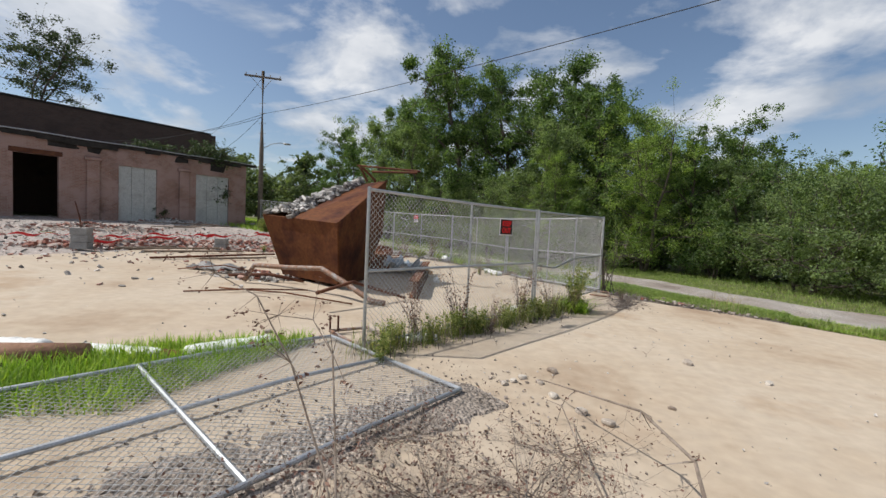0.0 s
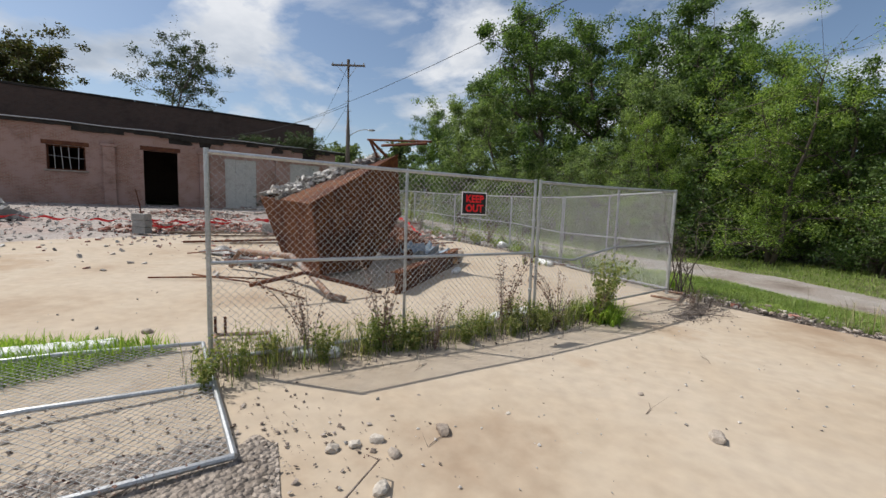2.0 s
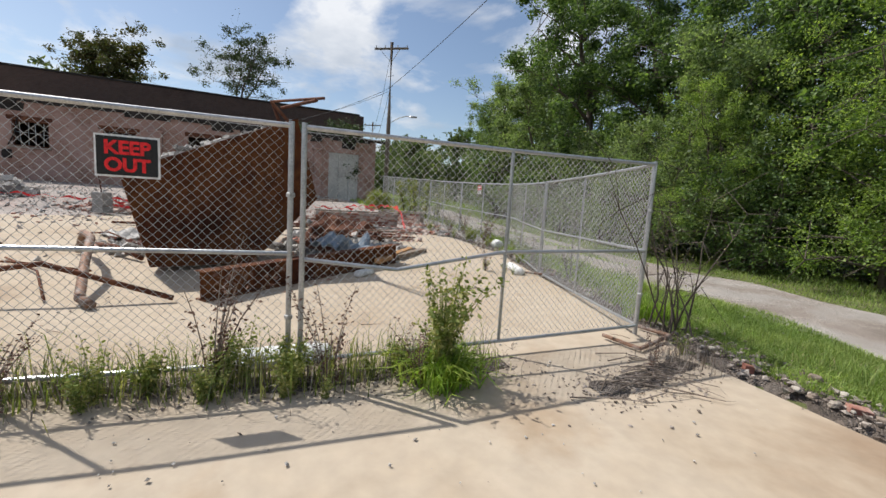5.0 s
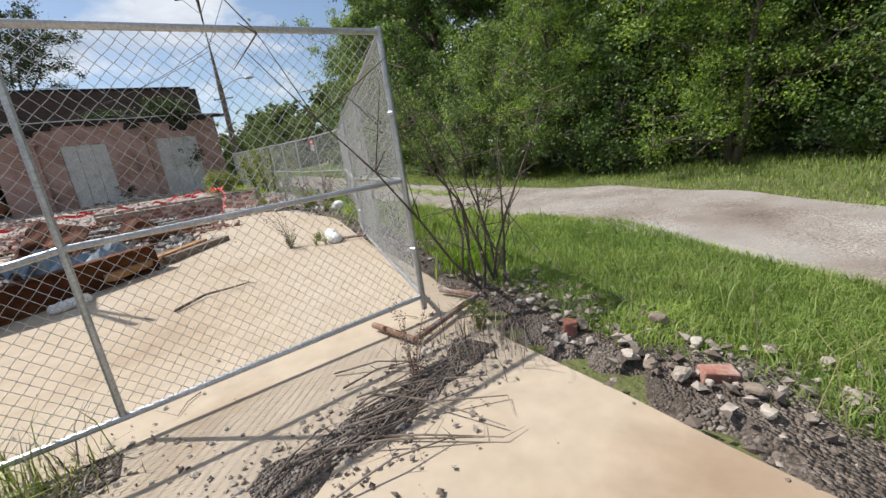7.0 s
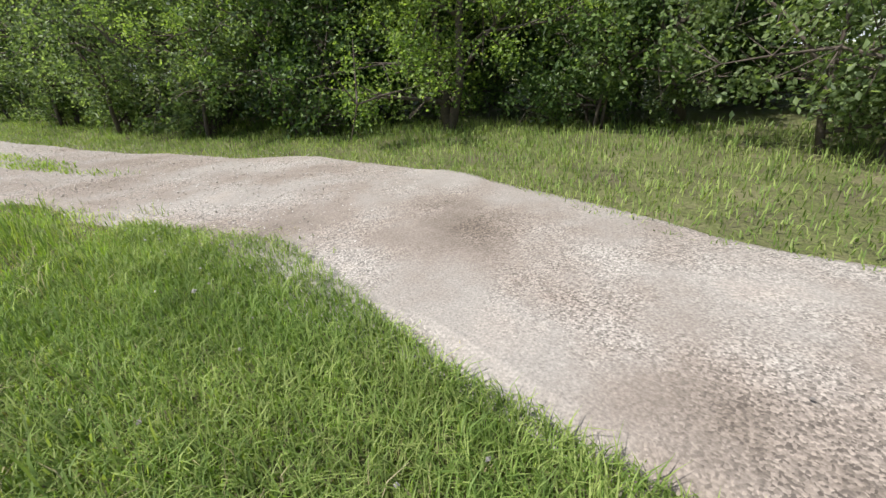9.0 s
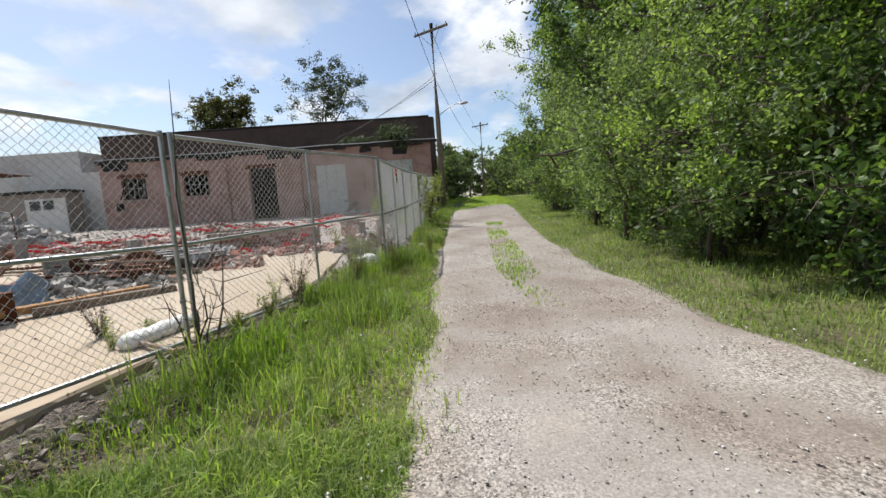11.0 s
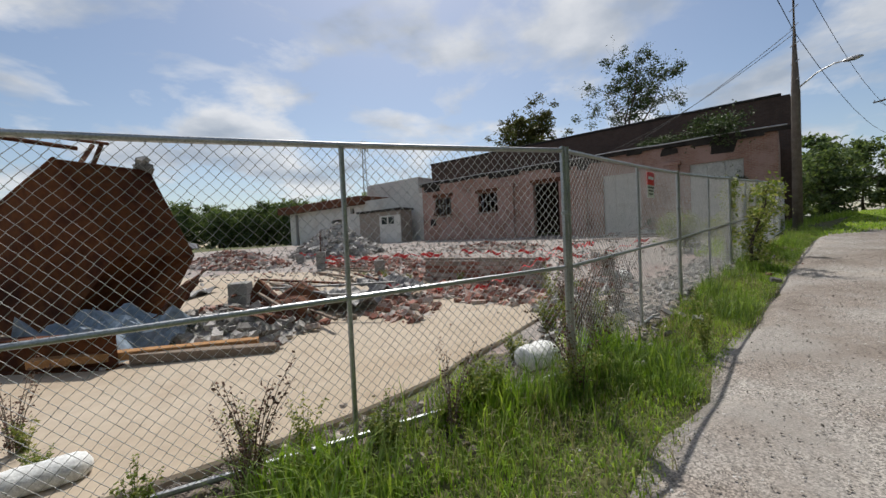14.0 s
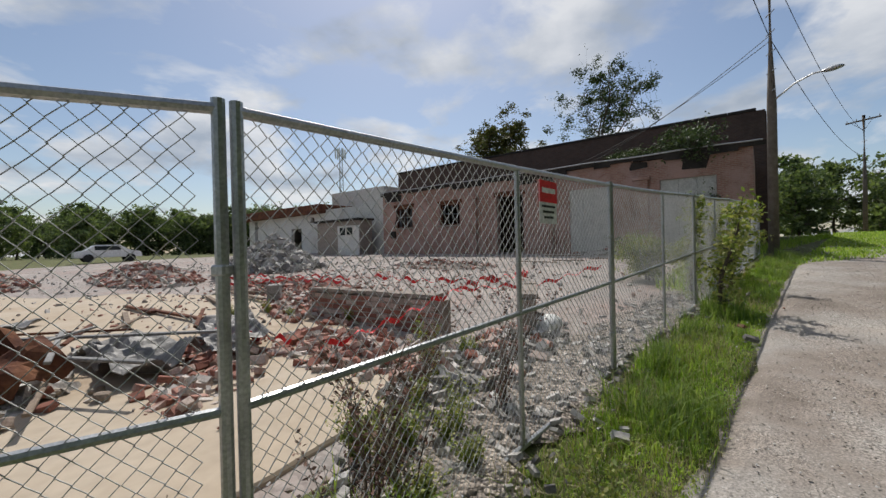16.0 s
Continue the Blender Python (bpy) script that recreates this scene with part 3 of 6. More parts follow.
    poly_tube(bm, [(-8.9, -0.05, 3.0), (-8.6, -0.1, 3.6), (-8.45, -0.12, 4.4)], [0.03] * 3, 6)
    block(bm, (0.35, 0.2, 0.45), (-8.95, -0.1, 2.55), bevel=0.02)
    part("meter_box", bm, TAR, f, "small dark meter box with conduit")
    # flat black sheets painting the dark of gaps where brick fell away under the edge
    for x, w, h in ((1.0, 1.1, 0.3), (2.3, 0.6, 0.42), (6.6, 0.7, 0.3), (8.8, 0.9, 0.55), (-9.0, 1.6, 0.4)):
        bm = bmesh.new()
        block(bm, (w, 0.02, h), (x, -0.008, Z1 - h / 2 - 0.1), rag=0.0)
        for v in bm.verts:
            v.co.x += rng.uniform(-0.12, 0.12)
            v.co.z += rng.uniform(-0.08, 0.05)
        part("painted_gap", bm, TAR, f)
    # the taller hall behind
    h = thing("brick_hall", wall_frame(0), "tall windowless hall of dark sooty brick behind the factory", "building")
    bm = bmesh.new()
    block(bm, (25.5, 0.4, 7.6), (-1.6, 6.3, 4.35))
    part("wall", bm, BRICKD, h)
    bm = bmesh.new()
    block(bm, (0.4, 22, 7.6), (11.0, 17.5, 4.35))
    part("wall", bm, BRICKD, h)
    bm = bmesh.new()
    block(bm, (0.4, 22, 7.6), (-14.2, 17.5, 4.35))
    part("wall", bm, BRICKD, h)
    bm = bmesh.new()
    block(bm, (25.0, 22, 0.15), (-1.6, 17.5, 8.0))
    part("roof", bm, TAR, h)
    x = -14.4
    while x < 10.1:
        w = 1.2
        bm = bmesh.new()
        block(bm, (w - 0.02, 0.52, 0.14), (x + w / 2, 6.3, 8.215), bevel=0.01)
        part("coping", bm, TAR, h)
        x += w
    return f


make_factory()


def make_white_building():
    w = thing("white_annex", wall_frame(0, -1.0), "low white-painted brick annex with a dark flat roof", "building")
    bm = bmesh.new()
    wall_with_holes(bm, -31, -10.2, 0.6, 5.0, [(-23.2, -21.6, 0.6, 3.6), (-29.9, -29.3, 0.6, 4.6), (-20.2, -19.6, 4.0, 4.5)], 0.3)
    part("wall", bm, WHITEP, w)
    bm = bmesh.new()
    block(bm, (0.3, 10, 4.4), (-30.9, 5.2, 2.8))
    part("wall", bm, WHITEP, w)
    bm = bmesh.new()
    block(bm, (14.5, 10.5, 0.75), (-25.2, 4.6, 5.1), bevel=0.03)
    part("roof", bm, RUST_DARK, w, "dark rusty roof edge")
    bm = bmesh.new()
    block(bm, (7.5, 6, 6.6), (-19.2, 7.4, 3.9))
    part("upper_wall", bm, WHITEP, w)
    bm = bmesh.new()
    block(bm, (20, 9, 0.1), (-20.5, 5, 1.0))
    part("inner_floor", bm, SOIL, w)
    # back wall coloured near black, so the openings look shaded inside
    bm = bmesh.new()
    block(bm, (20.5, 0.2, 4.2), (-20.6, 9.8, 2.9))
    part("wall", bm, INSIDE_SHADE, w)
    p = thing("porch", wall_frame(0, -0.4), "small grey porch box with a white panel door", "porch")
    bm = bmesh.new()
    block(bm, (5.0, 1.2, 2.7), (-14.0, -0.7, 2.35), bevel=0.02)
    part("body", bm, MORTAR, p)
    bm = bmesh.new()
    block(bm, (5.3, 1.5, 0.16), (-14.0, -0.75, 3.78), bevel=0.02)
    part("roof", bm, TAR, p)
    bm = bmesh.new()
    block(bm, (2.4, 0.06, 2.3), (-12.7, -1.34, 2.2), bevel=0.01)
    d = part("door", bm, WHITEP, p)
    for x in (-13.3, -12.5):
        bm = bmesh.new()
        block(bm, (0.6, 0.03, 0.55), (x, -1.385, 2.95))
        part("pane", bm, GLASSD, d)
    m = thing("cell_tower", pose(-88.5, -26, 1.4), "thin far steel cell tower", "tower")
    bm = bmesh.new()
    for a in range(3):
        x, y = math.cos(a * 2.094), math.sin(a * 2.094)
        tube(bm, (x * 0.8, y * 0.8, 0), (x * 0.35, y * 0.35, 24), 0.12, 0.08, 5)
        for k in range(12):
            x2, y2 = math.cos((a + 1) * 2.094), math.sin((a + 1) * 2.094)
            f = 0.8 - 0.45 * k / 12
            g = 0.8 - 0.45 * (k + 1) / 12
            tube(bm, (x * f, y * f, 2 * k), (x2 * g, y2 * g, 2 * k + 2), 0.05, seg=4)
    part("mast", bm, GALV, m)
    for k in range(6):
        bm = bmesh.new()
        a = k * 1.047
        block(bm, (0.3, 0.3, 2.2), (1.1 * math.cos(a), 1.1 * math.sin(a), 22.6), bevel=0.03)
        part("antenna", bm, SIGNWHITE, m)


make_white_building()


# ---- fence ----
def chain_link(p0, p1, zb0, zb1, zt0, zt1, w=0.066, r=0.0019):
    """Woven diamond wire between two posts: zigzag wires with a slight weave."""
    p0, p1 = np.array(p0, float), np.array(p1, float)
    Ln = float(np.hypot(*(p1 - p0)))
    u = (p1 - p0) / Ln
    nrm = np.array((u[1], -u[0]))
    dz = w / 2
    cols = int(2 * Ln / w) - 1
    V, F = [], []
    tri = np.array([(-1, 1), (-1, -1), (1, -1), (1, 1)]) * r * 0.85
    rows = int((min(zt0 - zb0, zt1 - zb1)) / dz)
    j = np.arange(rows + 1)
    for m in range(cols):
        x = m * w / 2 + (w / 2) * ((j + m) % 2) + 0.004 * np.sin(j * 0.7 + m)
        x = np.clip(x, 0, Ln)
        f = x / Ln
        zb, zt = zb0 + (zb1 - zb0) * f, zt0 + (zt1 - zt0) * f
        z = zb + (zt - zb) * j / rows
        y = 0.0022 * np.where((j + m) % 2 == 0, 1, -1) + 0.012 * np.sin(m * 0.09) * np.sin(j / rows * 3.14)
        P = np.c_[p0[0] + u[0] * x + nrm[0] * y, p0[1] + u[1] * x + nrm[1] * y, z]
        k0 = len(V)
        for c in range(4):
            off = np.c_[np.full(rows + 1, u[0] * tri[c, 0] + nrm[0] * tri[c, 1]), np.full(rows + 1, u[1] * tri[c, 0] + nrm[1] * tri[c, 1]), np.zeros(rows + 1)]
            V.extend((P + off).tolist())
        n = rows + 1
        for a in range(rows):
            for c in range(4):
                d = (c + 1) % 4
                F.append((k0 + c * n + a, k0 + d * n + a, k0 + d * n + a + 1, k0 + c * n + a + 1))
    return V, F


def fence_panel(a, b, zb, zt, ga=0.045, gb=0.045, sag=0.0, label="galvanised chain-link fence panel with a middle rail", group="chain-link fence panels", mesh=True):
    a, b = np.array(a, float), np.array(b, float)
    Ln = float(np.hypot(*(b - a)))
    u = (b - a) / Ln
    za, zbb = zb[0], zb[1]
    A, B = a + u * ga, b - u * gb
    f = thing("chain_link_fence", Matrix.Translation((A[0], A[1], za)), label, "fence", group)
    o = Vector((A[0], A[1], za))

    def at(s, h):
        """A place in the panel: s along, h up, both 0 to 1, from the base of its first post."""
        p = A + (B - A) * s
        z0, z1 = zb[0] + (zb[1] - zb[0]) * s, zt[0] + (zt[1] - zt[0]) * s
        return Vector((p[0], p[1], z0 + (z1 - z0) * h)) - o

    R = 0.021
    for s in (0, 1):
        bm = bmesh.new()
        tube(bm, at(s, 0) - Vector((0, 0, 0.10)), at(s, 1) + Vector((0, 0, 0.03)), R, seg=10)
        p = part("post", bm, GALV, f, smooth=False)
    bm = bmesh.new()
    tube(bm, at(0.5, 0), at(0.5, 1), R * 0.8, seg=8)
    part("middle_post", bm, GALV, f)
    for nm, h in (("top_rail", 1.0), ("bottom_rail", 0.0)):
        bm = bmesh.new()
        pts = [at(s, h) + Vector((0, 0, -0.012 * math.sin(s * 3.14))) for s in (0, 0.25, 0.5, 0.75, 1)]
        poly_tube(bm, pts, [R * 0.9] * 5, 8)
        part(nm, bm, GALV, f)
    bm = bmesh.new()
    pts = [at(s, 0.475 - sag * k) for s, k in ((0, 0.3), (0.1, 0.65), (0.21, 1.0), (0.5, 0.0), (0.75, 0.0), (1, 0.0))]
    poly_tube(bm, pts, [R * 0.8] * 6, 8)
    part("middle_rail", bm, GALV, f)
    if mesh:
        V, F = chain_link(A, B, zb[0], zb[1], zt[0], zt[1])
        me = bpy.data.meshes.new("wire_mesh")
        me.from_pydata((np.array(V) - np.array(o)).tolist(), [], F)
        link("wire_mesh", me, WIRE, f, "woven diamond wire mesh")
    for h in (0.2, 0.72):
        bm = bmesh.new()
        block(bm, (0.05, 0.05, 0.035), at(1, h), bevel=0.006)
        part("clamp", bm, GALV, f)
    return f


P1, P2, P3 = (0.53, 4.13), (2.50, 7.37), (4.20, 10.64)
S1, S3, V2 = (1.67, 13.30), (-0.69, 16.02), (-3.75, 17.70)
fence_panel(P1, P2, (0.22, 0.20), (2.02, 2.0), ga=0)
fence_panel(P2, P3, (0.20, 0.25), (2.0, 2.06), gb=0.01, sag=0.08)
fence_panel(P3, S1, (0.25, 0.20), (2.06, 2.01), ga=0.03)
fence_panel(S1, S3, (0.20, 0.33), (2.01, 2.11), gb=0.026)
fence_panel(S3, V2, (0.33, 0.44), (2.11, 2.22), ga=0.026, gb=0.02)
far_line = [V2, (-6.9, 19.55), (-10.0, 21.4), (-13.1, 23.2), (-15.9, 24.85)]
for q in range(4):
    a, b = far_line[q], far_line[q + 1]
    za, zb_ = (0.44 + 0.18 * q), (0.44 + 0.18 * (q + 1))
    fence_panel(a, b, (za, zb_), (za + 1.78, zb_ + 1.78), ga=0.02, gb=0.02)

# the panel that has fallen flat
def fallen_panel():
    L, W = 3.6, 2.0
    c0, c1 = Vector((-0.02, 4.40, 0)), Vector((1.80, 3.45, 0))
    u = (c1 - c0).normalized()
    v = Vector((-u.y, u.x, 0)) * -1
    f = thing("fallen_fence", Matrix.Translation((c0.x, c0.y, 0.1)), "galvanised chain-link panel fallen flat in the weeds", "fence")
    W = (c1 - c0).length

    def at(s, w):
        p = c0 + u * (w * W) + v * (s * L)
        return Vector((p.x - c0.x, p.y - c0.y, G(p.x, p.y) + 0.05 + 0.12 * s * (1 - w) - 0.1 + 0.03 * math.sin(s * 5)))

    for nm, line in (("post", [(0, 0), (0, .5), (0, 1)]), ("post", [(1, 0), (1, .5), (1, 1)]), ("middle_post", [(.56, 0), (.56, .5), (.56, 1)]), ("rail", [(0, 0), (.3, 0), (.6, 0), (1, 0)]), ("rail", [(0, 1), (.3, 1), (.6, 1), (1, 1)]), ("middle_rail", [(0, .48), (.3, .48), (.6, .48), (1, .48)])):
        bm = bmesh.new()
        poly_tube(bm, [at(*q) for q in line], [0.021] * len(line), 8)
        part(nm, bm, GALV, f)
    V, F = chain_link((0, 0), (L, 0), 0, 0, W, W)
    V = [tuple(at(p[0] / L, p[2] / W) + Vector((0, 0, p[1]))) for p in V]
    me = bpy.data.meshes.new("wire_mesh")
    me.from_pydata(V, [], F)
    link("wire_mesh", me, WIRE, f, "woven diamond wire mesh")


fallen_panel()


def base_stand(corners, label="rusty U-shaped pipe foot of the fence", pins=0):
    """A pipe foot: three sides on the ground and a short upright."""
    x, y = corners[0]
    f = thing("pipe_stand", Matrix.Translation((x, y, G(x, y))), label, "fence foot", "fence feet")
    pts = [Vector((a - x, b - y, G(a, b) - G(x, y) + 0.045)) for a, b in corners]
    for i in range(len(pts) - 1):
        bm = bmesh.new()
        tube(bm, pts[i], pts[i + 1], 0.022, seg=8)
        part("pipe", bm, RUSTY_PIPE, f)
    for k in range(pins):
        bm = bmesh.new()
        tube(bm, pts[1] + Vector((0.09 * k, 0.05 * k, 0)), pts[1] + Vector((0.09 * k, 0.05 * k, 0.2)), 0.014, seg=8)
        part("pin", bm, RUST_DARK, f)


base_stand([(3.93, 10.345), (4.36, 10.195), (4.49, 10.96), (4.12, 11.05)])
base_stand([(1.55, 12.9), (2.02, 13.2), (1.82, 13.75), (1.45, 13.6)])
base_stand([(0.30, 4.30), (-0.15, 4.62), (0.22, 5.0), (0.55, 4.75)], pins=2)


def keep_out_sign():
    d = (Vector((*P2, 0)) - Vector((*P1, 0))).normalized()
    p = Vector((*P1, 0)) + d * 2.75
    m = Matrix(((d.x, -d.y, 0, p.x + d.y * 0.03), (d.y, d.x, 0, p.y - d.x * 0.03), (0, 0, 1, 1.68), (0, 0, 0, 1)))
    s = thing("keep_out_sign", m, "black plastic sign with red letters reading KEEP OUT", "sign")
    bm = bmesh.new()
    block(bm, (0.36, 0.004, 0.27), (0, 0, 0))
    part("panel", bm, SIGNWHITE, s)
    bm = bmesh.new()
    block(bm, (0.335, 0.004, 0.245), (0, -0.004, 0))
    part("face", bm, SIGNBLACK, s)
    for txt, z in (("KEEP", 0.05), ("OUT", -0.06)):
        cu = bpy.data.curves.new("letters", "FONT")
        cu.body = txt
        cu.size = 0.118
        cu.align_x, cu.align_y = "CENTER", "CENTER"
        cu.extrude = 0.001
        cu.offset = 0.0045
        tmp = bpy.data.objects.new("letters", cu)
        me = bpy.data.meshes.new_from_object(tmp)
        bpy.data.objects.remove(tmp)
        ob = link("letters", me, SIGNRED, s)
        ob.matrix_local = Matrix.Translation((0, -0.009, z)) @ Matrix.Rotation(radians(90), 4, "X")


keep_out_sign()


def notice():
    a, b = Vector((*S3, 0)), Vector((*V2, 0))
    d = (b - a).normalized()
    p = a + d * 2.12
    m = Matrix(((d.x, -d.y, 0, p.x + d.y * 0.03), (d.y, d.x, 0, p.y - d.x * 0.03), (0, 0, 1, 1.96), (0, 0, 0, 1)))
    s = thing("notice_sign", m, "small red and white notice on the fence", "sign")
    bm = bmesh.new()
    block(bm, (0.26, 0.004, 0.30))
    part("panel", bm, SIGNWHITE, s)
    bm = bmesh.new()
    for sg in (0.004, -0.004):
        block(bm, (0.262, 0.003, 0.15), (0, sg, 0.073))
    part("band", bm, SIGNRED, s)
    bm = bmesh.new()
    for sg in (0.0065, -0.0065):
        block(bm, (0.20, 0.002, 0.035), (0, sg, 0.08))
    part("letter_bar", bm, SIGNWHITE, s)
    bm = bmesh.new()
    for sg in (0.004, -0.004):
        for k in range(3):
            block(bm, (0.20 - 0.03 * k, 0.002, 0.016), (0, sg, -0.03 - 0.038 * k))
    part("letter_bar", bm, SIGNBLACK, s)


notice()


# ---- the tipped skip ----
def make_skip():
    A, B, C, D, E = (-1.33, 7.14, 1.61), (-1.25, 9.60, 2.74), (-1.52, 10.2, 1.41), (-1.50, 8.95, 0.27), (-1.44, 7.48, 0.33)
    A2, F, Gq, D2, E2 = (-3.51, 7.84, 1.73), (-2.19, 10.07, 2.68), (-2.34, 10.65, 1.36), (-2.95, 9.3, 0.31), (-3.22, 8.22, 0.36)
    o = Vector((-2.0, 8.6, 0.25))
    s = thing("skip", Matrix.Translation(o), "rust-brown steel skip tipped on its edge, heaped with rubble", "skip")

    def plate(name, pts, t=0.03, label=""):
        pts = [Vector(p) - o for p in pts]
        n = (pts[1] - pts[0]).cross(pts[2] - pts[0]).normalized()
        c = sum(pts, Vector()) / len(pts)
        inward = -c + Vector((0, 0, 1.0))
        if n.dot(inward) < 0:
            n = -n
        bm = bmesh.new()
        a = [bm.verts.new(p) for p in pts]
        b = [bm.verts.new(p + n * t) for p in pts]
        bm.faces.new(a)
        bm.faces.new(list(reversed(b)))
        for i in range(len(pts)):
            k = (i + 1) % len(pts)
            bm.faces.new((a[i], b[i], b[k], a[k]))
        bmesh.ops.recalc_face_normals(bm, faces=bm.faces)
        bmesh.ops.bevel(bm, geom=list(bm.edges), offset=0.004, segments=1, affect="EDGES")
        return part(name, bm, RUST, s, label)

    plate("side_plate", [A, B, C, D, E])
    plate("side_plate", [A2, F, Gq, D2, E2])
    plate("end_plate", [A, A2, E2, E])
    plate("end_plate", [B, F, Gq, C])
    plate("floor_plate", [C, Gq, D2, D])
    plate("floor_plate", [D, D2, E2, E])
    # sloping lip along the open top
    mA = Vector(A) * 0.42 + Vector(A2) * 0.58
    mB = Vector(B) * 0.1 + Vector(F) * 0.9
    plate("lip_plate", [A, B, tuple(mB), tuple(mA)])
    rng = random.Random(8)

    def rub(r):
        f, g = r.random(), r.random()
        p = (mA * (1 - f) + mB * f) * (1 - g) + (Vector(A2) * (1 - f) + Vector(F) * f) * g
        return p.x - o.x, p.y - o.y, p.z - o.z + 0.02 + 0.16 * math.sin(3.14 * g) * r.random()

    tagged(scatter_stuff("rubble_load", 420, rub, (0.05, 0.22), RUBBLE, s, seed=5, boxy=True), kind="stuff")
    # lever arm on top
    for q, (a, b, r) in enumerate((((-1.75, 9.55, 2.70), (-1.95, 9.5, 3.10), 0.03), ((-1.55, 9.62, 2.72), (-1.85, 9.45, 3.05), 0.03), ((-2.02, 9.52, 3.10), (-0.35, 9.50, 2.98), 0.024), ((-0.4, 9.4, 2.93), (-1.6, 9.5, 2.95), 0.03))):
        bm = bmesh.new()
        tube(bm, Vector(a) - o, Vector(b) - o, r, seg=8)
        part("lever_bar", bm, RUST_DARK, s)
    # stiffening ribs on the near plate
    bm = bmesh.new()
    tube(bm, Vector(A) - o, Vector(B) - o, 0.03, seg=6)
    part("rim", bm, RUST, s)


make_skip()


def girder(name, p0, p1, h=0.36, w=0.2, roll=0.0, label="rusted steel girder lying on the concrete", mat_=None):
    p0, p1 = Vector((p0[0], p0[1], G(*p0))), Vector((p1[0], p1[1], G(*p1)))
    d = p1 - p0
    L = d.length
    x = d.normalized()
    y = Vector((0, 0, 1)).cross(x).normalized()
    z = x.cross(y)
    m = Matrix(((x.x, y.x, z.x, p0.x), (x.y, y.y, z.y, p0.y), (x.z, y.z, z.z, p0.z), (0, 0, 0, 1)))
    b = thing(name, m, label, "girder")
    for nm, sz, at in (("web", (L, 0.014, h - 0.03), (L / 2, 0, h / 2)), ("flange", (L, w, 0.016), (L / 2, 0, 0.008)), ("flange", (L, w, 0.016), (L / 2, 0, h - 0.008))):
        bm = bmesh.new()
        block(bm, sz, at, bevel=0.003)
        part(nm, bm, mat_ or RUST, b)


girder("girder", (0.15, 7.55), (-0.55, 11.4))


# ---- utility pole and wires ----
def utility_pole(x, y, h, lamp=True, arm=True, label="weathered wooden utility pole with a crossarm"):
    p = thing("utility_pole", pose(x, y, G(x, y)), label, "utility pole")
    bm = bmesh.new()
    poly_tube(bm, [(0, 0, -0.3), (0, 0.02, h * 0.5), (0, 0, h)], [0.17, 0.145, 0.11], 12)
    part("shaft", bm, POLEM, p, smooth=True)
    ad = Vector((0.88, 0.47, 0))
    if arm:
        bm = bmesh.new()
        c = Vector((0, 0, h - 0.45))
        q = ad.to_track_quat("X", "Z").to_matrix().to_4x4()
        block(bm, (2.4, 0.10, 0.12), c + Vector((0.1, -0.12, 0)), q, bevel=0.01)
        part("crossarm", bm, POLEM, p)
        for s in (-1.1, -0.45, 0.45, 1.1):
            bm = bmesh.new()
            tube(bm, c + ad * s + Vector((0.1, -0.12, 0.05)), c + ad * s + Vector((0.1, -0.12, 0.22)), 0.035, 0.03, 8)
            part("insulator", bm, RUBBLE, p)
        bm = bmesh.new()
        tube(bm, c + ad * 0.7 + Vector((0, -0.15, -0.05)), Vector((0, 0, h - 1.3)), 0.018, seg=5)
        tube(bm, c - ad * 0.7 + Vector((0, -0.15, -0.05)), Vector((0, 0, h - 1.3)), 0.018, seg=5)
        part("brace", bm, GALV, p)
    for k in range(5):
        bm = bmesh.new()
        tube(bm, (-0.25, 0, h - 2.2 - 0.7 * k), (0.3, 0, h - 2.2 - 0.7 * k), 0.02, seg=5)
        part("step_iron", bm, GALV, p)
    if lamp:
        bm = bmesh.new()
        z = 6.0
        dv = Vector((0.75, 0.66, 0))
        poly_tube(bm, [Vector((0, 0, z - 0.5)), dv * 0.7 + Vector((0, 0, z - 0.05)), dv * 1.2 + Vector((0, 0, z + 0.1)), dv * 1.55 + Vector((0, 0, z + 0.08))], [0.03] * 4, 6)
        part("lamp_arm", bm, GALV, p)
        bm = bmesh.new()
        bmesh.ops.create_uvsphere(bm, u_segments=10, v_segments=6, radius=0.5, matrix=Matrix.Translation(dv * 1.7 + Vector((0, 0, z + 0.08))) @ Matrix.Rotation(math.atan2(dv.y, dv.x), 4, "Z") @ Matrix.Diagonal((0.6, 0.24, 0.16, 1)))
        part("lamp_head", bm, GALV, p)
    return p


utility_pole(-16.5, 25.6, 10.9)
utility_pole(-41, 45, 10.0, lamp=True)
utility_pole(-78, 72, 10.0, lamp=False)


def wire(a, b, sag, label="sagging black overhead cable"):
    a, b = Vector(a), Vector(b)
    bm = bmesh.new()
    n = 22
    pts = [a.lerp(b, i / n) - Vector((0, 0, sag * 4 * (i / n) * (1 - i / n))) for i in range(n + 1)]
    poly_tube(bm, [p - a for p in pts], [0.013] * (n + 1), 5)
    w = part("overhead_cable", bm, CABLE)
    w.location = a
    tagged(w, label, "cable", "overhead cables")


wire((-16.4, 25.5, 9.0), (21.7, 1.7, 7.5), 0.6)
wire((-16.5, 25.6, 9.0), (-22.6, 19.5, 5.6), 0.35)
wire((-16.5, 25.6, 8.8), (-23.0, 18.6, 5.6), 0.45)
wire((-16.5, 25.6, 11.6), (-41, 45, 10.6), 0.9)
wire((-16.5, 25.6, 8.9), (-41, 45, 8.5), 0.9)


